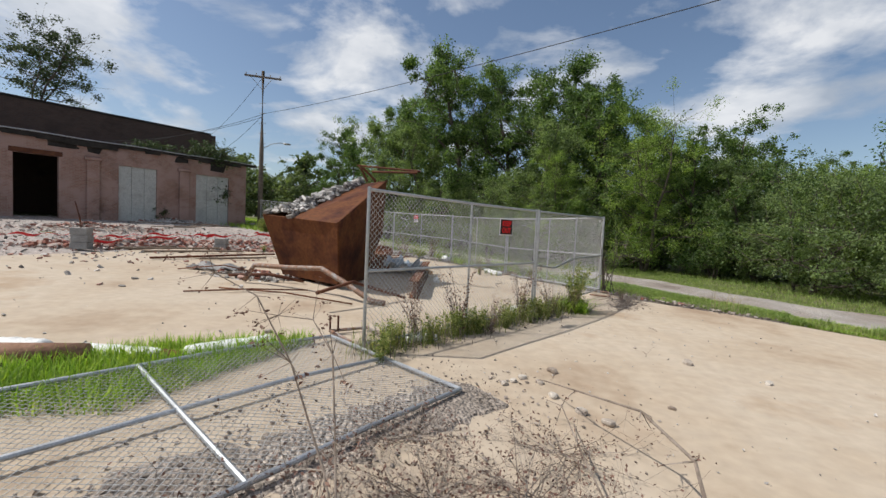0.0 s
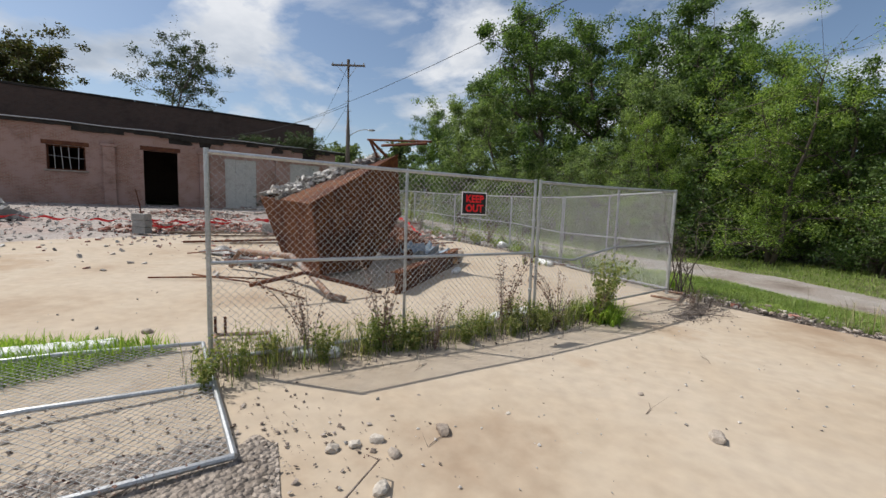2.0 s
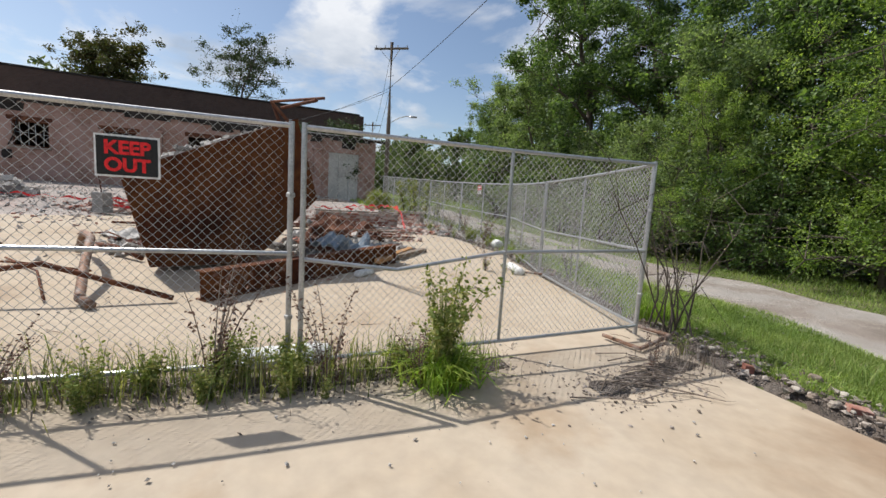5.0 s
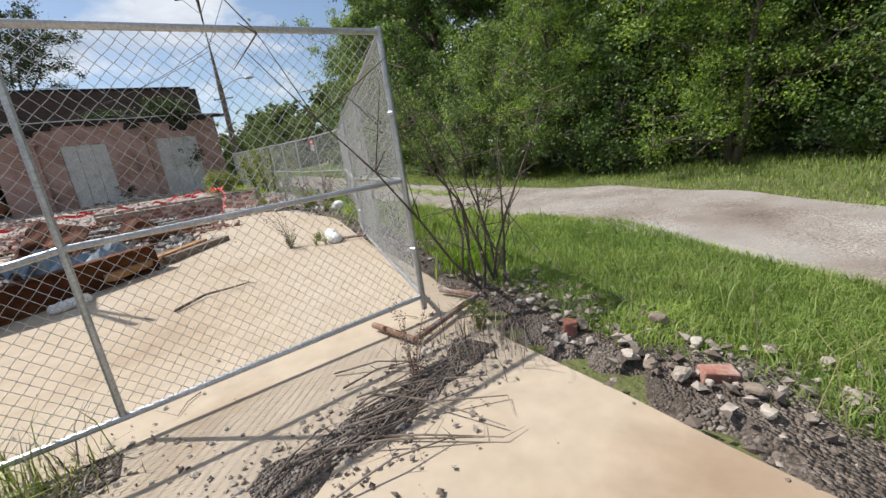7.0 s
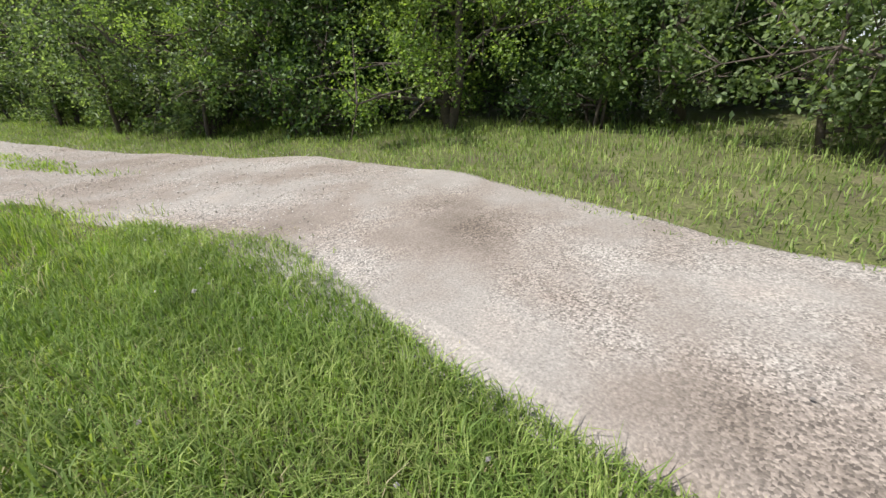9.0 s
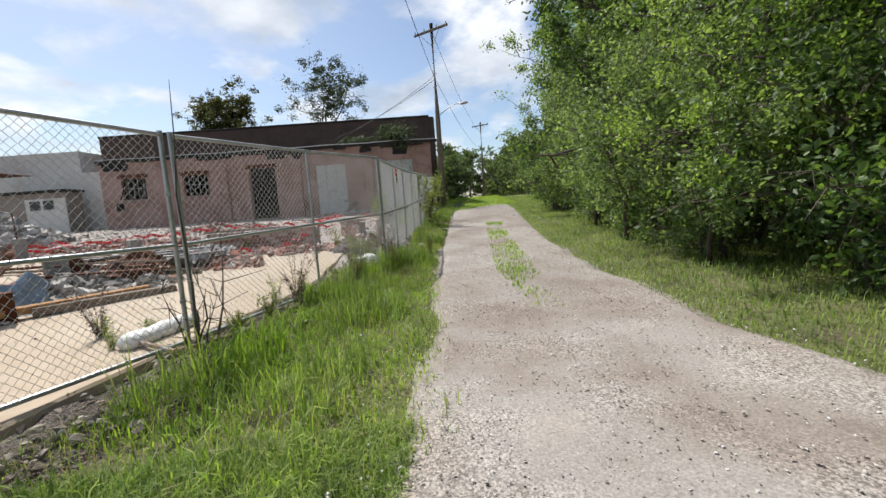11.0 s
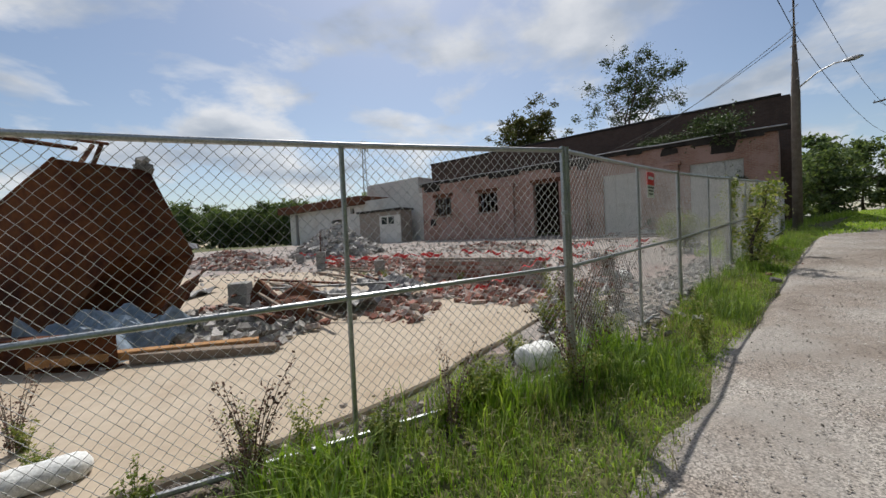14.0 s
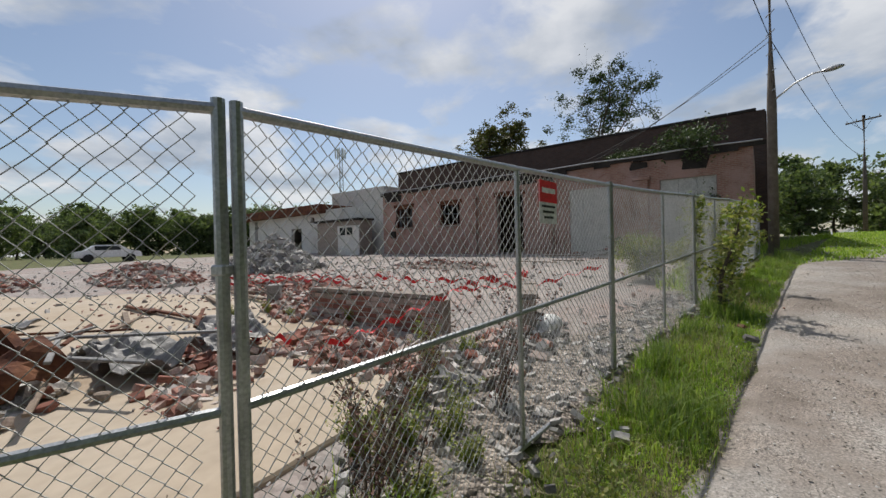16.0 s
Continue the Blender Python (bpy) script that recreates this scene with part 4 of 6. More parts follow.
# ---- trees ----
def leaf_quads(P, rng, size, droop=0.3):
    """Leaf blades (two triangles each) at points P."""
    n = len(P)
    ax = rng.normal(size=(n, 3))
    ax[:, 2] = ax[:, 2] * 0.6 - droop
    ax /= np.linalg.norm(ax, axis=1)[:, None] + 1e-9
    sd = np.cross(ax, rng.normal(size=(n, 3)))
    sd /= np.linalg.norm(sd, axis=1)[:, None] + 1e-9
    L = size * (0.6 + 0.8 * rng.random(n))[:, None]
    W = L * 0.27
    nr = np.cross(ax, sd) * L * 0.12
    V = np.stack([P, P + ax * L * 0.5 + sd * W + nr, P + ax * L, P + ax * L * 0.5 - sd * W + nr], 1).reshape(-1, 3)
    idx = np.arange(n)[:, None] * 4
    F = np.concatenate([idx + np.array([[0, 1, 2]]), idx + np.array([[0, 2, 3]])], 0)
    return V, F


def quick_mesh(name, V, F, material):
    me = bpy.data.meshes.new(name)
    V = np.asarray(V, np.float32)
    F = np.asarray(F, np.int32)
    me.vertices.add(len(V))
    me.vertices.foreach_set("co", V.ravel())
    me.loops.add(F.size)
    me.loops.foreach_set("vertex_index", F.ravel())
    me.polygons.add(len(F))
    me.polygons.foreach_set("loop_start", np.arange(0, F.size, F.shape[1], dtype=np.int32))
    me.update()
    me.validate()
    me.materials.append(material)
    return me


def tree(name, seed, height, spread, leaves, leaf, material, label, low=0.15, trunks=1, sparse=1.0, category="tree", lean=0.0):
    """A tree at the origin: bent tapered trunks, limbs, twigs and a crown of single leaves in uneven clumps."""
    rng = np.random.default_rng(seed)
    t = thing(name, Matrix(), label, category)
    bm = bmesh.new()
    tips = []
    for k in range(trunks):
        a0 = rng.random() * 6.28
        off = np.array((math.cos(a0), math.sin(a0), 0)) * (0.0 if trunks == 1 else 0.25)
        tilt = np.array((rng.normal() * 0.1 + lean, rng.normal() * 0.1, 0)) + off * (0.0 if trunks == 1 else 0.9)
        n = 7
        H = height * (0.86 if trunks == 1 else 0.7 + 0.25 * rng.random())
        pts = [off + np.array((tilt[0] * H * (i / n) + 0.12 * math.sin(i * 1.7 + a0) * height / 10, tilt[1] * H * (i / n) + 0.12 * math.cos(i * 1.3) * height / 10, H * i / n - (0.15 if i == 0 else 0))) for i in range(n + 1)]
        r0 = 0.018 * height / math.sqrt(trunks) + 0.015
        poly_tube(bm, pts, [r0 * (1 - 0.86 * i / n) for i in range(n + 1)], 8)
        nl = int(17 / math.sqrt(trunks))
        for j in range(nl):
            f = low + (0.97 - low) * (j + rng.random()) / nl
            i0 = min(int(f * n), n - 1)
            base = pts[i0] + (pts[i0 + 1] - pts[i0]) * (f * n - i0)
            az = j * 2.4 + rng.random() * 1.2
            prof = math.sin(math.pi * (0.22 + 0.72 * (f - low) / (1 - low))) ** 0.7
            ln = spread * (0.55 + 0.55 * rng.random()) * prof
            up = 0.25 + 0.6 * f + 0.25 * rng.normal()
            d = np.array((math.cos(az), math.sin(az), up))
            d /= np.linalg.norm(d)
            q = [base]
            for s in range(4):
                d2 = d + rng.normal(size=3) * 0.16 + np.array((0, 0, 0.05 - 0.09 * s))
                q.append(q[-1] + d2 * ln / 4)
            rr = r0 * (1 - 0.85 * f) * 0.5 + 0.008
            poly_tube(bm, q, [rr * (1 - 0.2 * s) for s in range(5)], 5)
            for s in range(1, 5):
                for w in range(4):
                    e = q[s] + rng.normal(size=3) * ln * 0.22 + np.array((0, 0, 0.04 * ln))
                    tube(bm, q[s], e, rr * 0.3, rr * 0.1, 3, False)
                    tips.append((e, 0.07 + 0.036 * ln + 0.03 * height / 10))
        tips.append((pts[-1], 0.4 * height / 10))
    part("trunk", bm, BARK, t, smooth=True)
    w = np.array([s for _, s in tips])
    # clumps differ in weight, so that gaps stay open
    prob = w * rng.random(len(tips)) ** (1.7 * sparse)
    prob /= prob.sum()
    pick = rng.choice(len(tips), size=leaves, p=prob)
    C = np.array([p for p, _ in tips])[pick]
    S = w[pick][:, None]
    P = C + rng.normal(size=(leaves, 3)) * S * np.array((0.95, 0.95, 0.75))
    P = P[P[:, 2] > 0.12]
    V, F = leaf_quads(P, rng, leaf)
    link("crown", quick_mesh("crown", V, F, material), None, t)
    return t


def plant_row(src, places, rng):
    """Copies of the trees in src at places (x, y, scale)."""
    for i, (x, y, s) in enumerate(places):
        t = src[i % len(src)]
        m = Matrix.Translation((x, y, G(x, y) - 0.03)) @ Matrix.Rotation(rng.random() * 6.28, 4, "Z") @ Matrix.Diagonal((s, s, s * (0.92 + 0.16 * rng.random()), 1))
        if i < len(src):
            t.matrix_world = m
        else:
            copy_thing(t, m)


rngp = random.Random(11)


def plant(kinds, places, rng):
    """Trees at places (kind, x, y, height), the first of each kind being the tree itself."""
    used = set()
    for k, x, y, h in places:
        t, full = kinds[k]
        f = h / full
        m = Matrix.Translation((x, y, G(x, y) - 0.03)) @ Matrix.Rotation(rng.random() * 6.28, 4, "Z") @ Matrix.Diagonal((f * 0.96, f * 0.96, f, 1))
        if k in used:
            copy_thing(t, m)
        else:
            t.matrix_world = m
            used.add(k)


plant({
    "tall": (tree("tree", 21, 13.0, 3.7, 38000, 0.132, LEAF, "tall dark green tree at the wood's edge", low=0.16), 13.0),
    "twin": (tree("tree", 22, 10.5, 3.3, 28000, 0.132, LEAF, "leafy green twin-stemmed tree at the wood's edge", low=0.12, trunks=2), 10.5),
    "willow": (tree("tree", 23, 10.0, 2.7, 34000, 0.11, LEAF2, "grey-green willowy tree beside the lane", low=0.04, trunks=2), 10.0),
    "bright": (tree("tree", 27, 9.0, 3.6, 42000, 0.074, LEAF3, "bright green tree overhanging the lane's verge", low=0.03, trunks=3), 9.0),
    "shrub": (tree("shrub", 41, 3.4, 1.9, 21000, 0.07, LEAF2, "grey-green leafy shrub at the lane's edge", low=0.02, trunks=4, category="shrub"), 3.4),
    "low": (tree("shrub", 42, 2.6, 1.7, 11000, 0.09, LEAF, "low dark green shrub under the trees", low=0.02, trunks=4, category="shrub"), 2.6),
}, [
    # the front of the wood, from the factory end onwards
    ("willow", -7.4, 26.4, 11.0), ("tall", -1.2, 24.6, 13.6), ("twin", 4.6, 21.9, 11.2), ("bright", 7.1, 18.6, 7.6), ("twin", 9.4, 19.2, 6.8),
    ("willow", 10.9, 17.2, 5.4), ("willow", 2.2, 21.2, 8.2), ("tall", 1.6, 24.4, 12.0), ("willow", -3.6, 25.4, 8.6), ("bright", 12.9, 15.2, 5.0),
    ("twin", 17.4, 16.2, 7.6), ("willow", 15.4, 11.4, 4.2), ("willow", 19.6, 8.4, 4.8), ("bright", 4.2, 20.0, 6.4),
    # behind them
    ("tall", 6.6, 24.6, 10.0), ("twin", 10.4, 22.8, 6.6), ("tall", 3.4, 27.4, 12.5), ("twin", -2.2, 28.6, 11.0), ("twin", 14.2, 20.4, 5.6),
    ("tall", -5.4, 30.4, 11.0), ("twin", 18.6, 14.0, 6.0), ("twin", 22.4, 9.2, 6.0), ("twin", -12.0, 33.6, 9.0), ("tall", -18.0, 39.5, 10.5),
    ("twin", 8.6, 21.4, 7.2), ("tall", 12.6, 25.5, 7.4),
    ("twin", 15.6, 24.0, 6.6), ("twin", 20.6, 18.6, 7.6), ("tall", 9.0, 28.5, 8.6), ("twin", 23.5, 14.5, 7.5), ("twin", 16.2, 20.6, 5.2),
    # undergrowth
    ("low", 13.0, 18.6, 3.4), ("low", 11.6, 20.4, 3.4), ("low", 15.4, 16.0, 3.2), ("low", 9.0, 22.6, 3.4), ("low", 5.4, 24.2, 3.4), ("low", 2.4, 25.4, 3.4), ("low", 17.6, 12.4, 3.0),
    ("shrub", 10.9, 14.6, 3.6), ("shrub", 12.6, 12.9, 3.0), ("shrub", 2.6, 19.9, 3.3), ("shrub", 0.4, 21.2, 3.8), ("shrub", -2.0, 22.9, 3.6),
    ("shrub", -4.8, 25.0, 3.2), ("low", 4.6, 19.2, 1.9), ("low", 7.6, 20.4, 2.2), ("low", 15.2, 9.2, 2.4), ("low", 18.8, 7.0, 2.4),
    ("low", -8.4, 27.9, 2.6), ("shrub", 14.2, 10.9, 2.6), ("low", 9.6, 17.6, 1.7), ("low", 6.0, 22.0, 2.6),
], rngp)
# trees on and behind the roof
t1 = tree("roof_tree", 51, 7.4, 3.4, 9000, 0.15, LEAF_SHADED, "thin open-crowned tree growing behind the roof line", low=0.35, trunks=3, sparse=2.2)
t1.matrix_world = pose(-33.0, 22.3, 7.4, 0, 0, 30) @ Matrix.Diagonal((1.1, 1.1, 1.04, 1))
t2 = tree("roof_tree", 52, 6.2, 3.0, 11000, 0.22, LEAFY, "round-crowned tree with yellowing leaves behind the roof", low=0.35, trunks=2)
t2.matrix_world = pose(-37.0, 14.3, 7.0, 0, 0, 80)
ivy = tree("roof_ivy", 53, 1.6, 1.5, 4200, 0.13, LEAF_SHADED, "dark ivy spilling over the tarred roof edge", low=0.02, trunks=5, category="ivy")
ivy.matrix_world = wall_frame(8.4, -0.5, 4.75)
copy_thing(ivy, wall_frame(5.6, -2.2, 5.2) @ Matrix.Diagonal((0.9, 0.9, 0.6, 1)))
wall_vine = tree("wall_vine", 54, 2.9, 0.5, 2600, 0.12, LEAF_SHADED, "dark vine hanging down the brick front", low=0.1, trunks=3, category="vine")
wall_vine.matrix_world = wall_frame(9.1, 0.12, 2.3)
copy_thing(wall_vine, wall_frame(5.5, 0.12, 1.2) @ Matrix.Diagonal((0.7, 0.6, 0.6, 1)))
# trees far off, round the horizon
far = [
    tree("far_tree", 61, 9.5, 4.2, 4200, 0.44, FARGREEN, "distant leafy tree on the skyline", low=0.12),
    tree("far_tree", 62, 7.5, 3.9, 4200, 0.42, FARGREEN, "distant leafy tree on the skyline", low=0.1, trunks=2),
]
fp = [(-22.5, 41.5, 0.85), (-30, 62, 0.95)]
for k in range(64):
    f = k / 63
    x, y = -62 - 26 * math.sin(f * 3.1) + rngp.uniform(-8, 8), 16 - 95 * f + rngp.uniform(-3, 3)
    fp.append((x, y, rngp.uniform(1.0, 1.5)))
for k in range(9):
    fp.append((-52 - 6 * k + rngp.uniform(-3, 3), 62 + 3.5 * k + rngp.uniform(-4, 4), rngp.uniform(0.9, 1.4)))
for k in range(8):
    fp.append((-40 - 9 * k, 78 + 4 * k + rngp.uniform(-3, 3), rngp.uniform(1.0, 1.5)))
fp += [(-52, 58, 1.4), (-60, 66, 1.5), (-45, 54.5, 1.25), (-38, 50.5, 1.1), (-58, 49.5, 1.3), (-67, 54, 1.5), (-34, 48.5, 0.9), (-72, 62, 1.5), (-82, 60, 1.5), (-48, 62, 1.4)]
fp += [(-43, -44, 0.85), (-47, -49, 1.0), (-41, -53, 1.05), (-46, -58, 1.1), (-38, -60, 1.1), (-42, -66, 1.15), (-33, -66, 1.1), (-27, -70, 1.15), (-20, -74, 1.15), (-12, -78, 1.15), (-4, -80, 1.1)]
plant_row(far, fp, rngp)


# ---- grass ----
def blades(name, pts, heights, seed, material, label, width=0.006, bend=0.5, category="grass"):
    rng = np.random.default_rng(seed)
    n = len(pts)
    P = np.asarray(pts)
    a = rng.random(n) * 6.283
    d = np.c_[np.cos(a), np.sin(a), np.zeros(n)]
    s = np.c_[-np.sin(a), np.cos(a), np.zeros(n)]
    H = np.asarray(heights)[:, None]
    W = width * (0.7 + 0.8 * rng.random(n))[:, None]
    up = np.array((0, 0, 1.0))
    bd = bend * (0.2 + rng.random(n))[:, None]
    V = np.stack([P - s * W, P + s * W, P + up * H * 0.55 + d * H * bd * 0.3 + s * W * 0.8, P + up * H * 0.55 + d * H * bd * 0.3 - s * W * 0.8, P + up * H * (1 - 0.35 * bd) + d * H * bd], 1).reshape(-1, 3)
    k = np.arange(n)[:, None] * 5
    F = np.concatenate([k + np.array([[0, 1, 2]]), k + np.array([[0, 2, 3]]), k + np.array([[3, 2, 4]])], 0)
    return tagged(link(name, quick_mesh(name, V, F, material), None), label, category, kind="stuff")


def between(a, b, n, seed, power=1.0, bare=-0.55):
    """Random points on the ground between two lines."""
    rng = np.random.default_rng(seed)
    A, B = along(a, 200), along(b, 200)
    i = rng.random(n) * 198
    i0 = i.astype(int)
    f = (i - i0)[:, None]
    pa, pb = A[i0] * (1 - f) + A[i0 + 1] * f, B[i0] * (1 - f) + B[i0 + 1] * f
    g = -0.06 + 1.2 * rng.random(n)[:, None] ** power
    p = pa * (1 - g) + pb * g
    keep = np.array([noise.noise((x * 0.9, y * 0.9, seed)) + 0.9 * (rng.random() - 0.5) > bare for x, y in p])
    p = p[keep]
    return np.c_[p, [G(x, y) - 0.05 for x, y in p]], g[keep, 0], rng


VERGE_IN = [(14, 3.8), (7.5, 9.15), (6.45, 9.98), (5.0, 11.0), (2.15, 13.55), (0.3, 14.95), (-0.5, 15.95), (-3.6, 17.85), (-10, 21.6), (-16, 25.2)]
VERGE_OUT = [(14.3, 4.6), (7.5, 10.6), (6.3, 12.25), (5.35, 13.7), (4.45, 14.25), (2.7, 15.15), (1.2, 15.88), (-0.9, 17.05), (-1.8, 17.62), (-3.8, 18.78), (-5.8, 19.93), (-11.5, 23.3), (-16.5, 26.8)]
BARE = [(5.95, 10.15, 0.42), (4.75, 10.9, 0.45), (2.2, 13.65, 0.34), (-2.6, 16.75, 0.5)]


def verge(n, seed, lo, hi, patch, material, label, name, width, bend, only=-9.0, edge=0.0):
    """Grass on the verge by the fence: its height swells and thins in patches, with bare spots left open."""
    p, g, r = between(VERGE_IN, VERGE_OUT, n, seed)
    k = np.array([noise.noise((x * patch, y * patch, 4.0)) + 0.5 * noise.noise((x * patch * 3.1, y * patch * 3.1, 7.0)) for x, y, _ in p])
    open_ = np.array([min(math.hypot(x - a, y - b) / c for a, b, c in BARE) for x, y, _ in p]) + 0.35 * r.normal(size=len(p))
    keep = (k > only) & (open_ > 1.0) & (g < 1.14 + edge - 0.14 * r.random(len(p)))
    p, k, g = p[keep], k[keep], g[keep]
    h = (lo + (hi - lo) * r.random(len(p)) ** 1.6) * np.clip(0.75 + 0.9 * k, 0.3, 1.7) * np.clip(1.35 - 0.8 * np.clip(g, 0, 1) ** 2, 0.4, 1.4)
    # shorter and finer by the slab's corner
    h *= np.where(p[:, 0] > 4.2, 0.55, 1.0)
    blades(name, p, h, seed, material, label, width, bend)


verge(120000, 1, 0.04, 0.17, 0.9, GRASSM, "bright green verge grass beside the fence", "verge_grass", 0.0034, 0.9)
p, g, r = between([(7.9, 8.9), (6.45, 10.0), (5.0, 11.05), (3.4, 12.5)], [(8.1, 10.1), (6.35, 12.1), (5.35, 13.6), (3.9, 14.4)], 90000, 23, 1.0, -0.75)
open_ = np.array([min(math.hypot(x - a, y - b) / c for a, b, c in BARE) for x, y, _ in p]) + 0.3 * r.normal(size=len(p))
p = p[(open_ > 0.9) & (g < 1.05)]
blades("corner_grass", p, 0.035 + 0.10 * r.random(len(p)) ** 1.5, 23, GRASSD, "short fine grass on the bank by the slab corner", width=0.0024, bend=1.0)
verge(60000, 21, 0.10, 0.36, 1.3, GRASSD, "long dark green grass in tufts on the verge", "verge_tufts", 0.0036, 0.8, 0.18)
verge(26000, 22, 0.05, 0.24, 1.1, STRAW, "straw-coloured dead grass among the green", "verge_straw", 0.0022, 1.0, -0.3, 0.08)
p, g, r = between([(26, -0.3), (18.1, 4.8), (12.6, 9.2), (9.55, 11.7), (7.95, 13.4), (7.2, 15.0), (6.3, 16.1), (4.9, 16.95), (3.8, 17.4), (1.6, 18.6), (-1.0, 20.1), (-12, 27.7), (-30, 39)], [(27, 4), (20, 8), (15.5, 12), (12.5, 14.8), (10.0, 16.8), (8.0, 18.6), (5.5, 19.8), (0.8, 22.6), (-9, 30), (-26, 43)], 120000, 2, 1.2)
blades("wood_grass", p, 0.04 + 0.15 * r.random(len(p)) ** 1.5 * (0.35 + g), 2, GRASSD, "rough green grass under the wood's edge", width=0.004, bend=0.9)
p, g, r = between([(-6, 21.7), (-2.6, 19.45), (1.0, 17.15), (2.9, 16.3)], [(-5.8, 22.05), (-2.4, 19.85), (1.25, 17.55), (3.0, 16.6)], 15000, 3, 1.0, 0.24)
blades("lane_grass", p, 0.04 + 0.09 * r.random(len(p)), 3, GRASSM, "short grass strip between the wheel tracks", width=0.006, bend=0.7)
p, g, r = between([(-13.5, 24.9), (-30, 36), (-56, 53.5)], [(-15.5, 30.0), (-32, 40.3), (-58, 57.5)], 42000, 8, 1.0, -0.2)
blades("far_lane_grass", p, 0.05 + 0.16 * r.random(len(p)), 8, GRASSM, "green grass overgrowing the far end of the lane", width=0.016, bend=0.8)
p, g, r = between([(-7.5, 19.6), (-16, 24.7), (-30, 36)], [(-9, 19.6), (-18, 24), (-30, 35)], 3500, 6)
blades("fence_grass", p, 0.1 + 0.3 * r.random(len(p)), 6, GRASSM, "tall grass along the far fence", width=0.01)
p, g, r = between([(-0.7, 2.0), (-0.2, 4.2)], [(-2.6, 1.2), (-1.2, 3.4)], 9000, 4)
blades("yard_grass", p, 0.08 + 0.22 * r.random(len(p)), 4, GRASSM, "patch of green grass by the fallen fence panel")


# ---- the demolition yard ----
BRICK_ME = []
for k in range(5):
    rb = random.Random(70 + k)
    bmk = bmesh.new()
    block(bmk, (0.215 * (1 if k < 3 else 0.55), 0.102, 0.065), rag=0.012, rng=rb)
    bmesh.ops.bevel(bmk, geom=list(bmk.edges), offset=0.005, segments=1, affect="EDGES")
    mk = bpy.data.meshes.new("brick")
    bmk.to_mesh(mk)
    bmk.free()
    mk.materials.append(BRICKS)
    BRICK_ME.append(mk)


def brick_heap(x, y, rx, ry, h, bricks, chips, label, turn=0.0, seed=0, chip_mat=None, name="brick_heap", size=(0.04, 0.2)):
    """Loose broken brick in a low heap: single bricks on top, chips between."""
    rng = random.Random(seed)
    t = thing(name, pose(x, y, G(x, y), 0, 0, turn), label, "rubble")

    def hgt(u, v):
        lx, ly = Matrix.Rotation(radians(turn), 2) @ Vector((u, v))
        g = G(x + lx, y + ly) - G(x, y) - 0.03
        r = math.sqrt((u / rx) ** 2 + (v / ry) ** 2)
        return g + h * max(0, 1 - r) ** 0.8 * (0.75 + 0.5 * noise.noise((u * 1.1 + seed, v * 1.1, 2)))

    def spot(r):
        a = r.random() * 6.283
        q = r.random() ** 0.62
        return q * rx * math.cos(a), q * ry * math.sin(a)

    # earth core under the heap
    n, m = 7, 22
    V = [(0, 0, hgt(0, 0) - 0.02)]
    F = []
    for i in range(1, n + 1):
        for j in range(m):
            a = 6.283 * j / m
            u, v = rx * i / n * math.cos(a), ry * i / n * math.sin(a)
            V.append((u, v, hgt(u, v) - 0.03 - (0.05 if i == n else 0)))
    F += [(0, 1 + j, 1 + (j + 1) % m) for j in range(m)]
    for i in range(n - 1):
        for j in range(m):
            a, b = 1 + i * m + j, 1 + i * m + (j + 1) % m
            F.append((a, a + m, b + m, b))
    mesh_of("core", V, F, MORTAR if chip_mat is None else RUBBLE, t)

    def place(r):
        u, v = spot(r)
        return u, v, hgt(u, v) + 0.03 * r.random()

    tagged(scatter_stuff("chip_rubble", chips, place, size, chip_mat or BRICKI, t, seed=seed + 1, boxy=True), kind="stuff")
    for k in range(bricks):
        u, v = spot(rng)
        o = new("brick", BRICK_ME[rng.randrange(5)])
        o.parent = t
        o.matrix_local = Matrix.Translation((u, v, hgt(u, v) + 0.045)) @ Euler((rng.gauss(0, 0.35), rng.gauss(0, 0.35), rng.random() * 6.28)).to_matrix().to_4x4()
    return t


brick_heap(-9.6, 10.6, 3.1, 1.1, 0.28, 150, 700, "low heap of broken red brick tangled with red tape", 62, 1)
brick_heap(-7.4, 12.6, 2.4, 1.1, 0.30, 110, 600, "heap of broken red brick and mortar", 40, 2)
brick_heap(-4.2, 14.8, 1.5, 0.7, 0.10, 50, 420, "scatter of broken brick beside the foundation wall", 60, 3)
brick_heap(-4.1, 16.5, 1.5, 0.6, 0.22, 40, 420, "pale rubble spilling under the fence", -30, 4, RUBBLE)
brick_heap(-3.6, 13.4, 1.5, 0.6, 0.08, 36, 300, "scatter of broken brick on the slab's end", 30, 5)
brick_heap(-13.2, 1.6, 5.0, 1.6, 0.75, 60, 1300, "long low bank of crushed red brick", 60, 6, size=(0.06, 0.3))
brick_heap(-10.6, -3.8, 4.0, 2.0, 0.9, 40, 900, "bank of crushed red brick and earth", 70, 7, size=(0.06, 0.3))
brick_heap(-16.4, 5.2, 2.9, 1.9, 1.8, 0, 1100, "tall pile of pale grey concrete rubble", 60, 8, RUBBLE, "rubble_pile", (0.12, 0.5))
brick_heap(-15.5, 13.5, 2.6, 1.0, 0.3, 30, 350, "thin scatter of brick and mortar before the factory", 64, 9)
brick_heap(-18.5, 20.6, 2.4, 0.9, 0.35, 10, 320, "broken boards and rubble by the factory wall", 64, 12, RUBBLE)


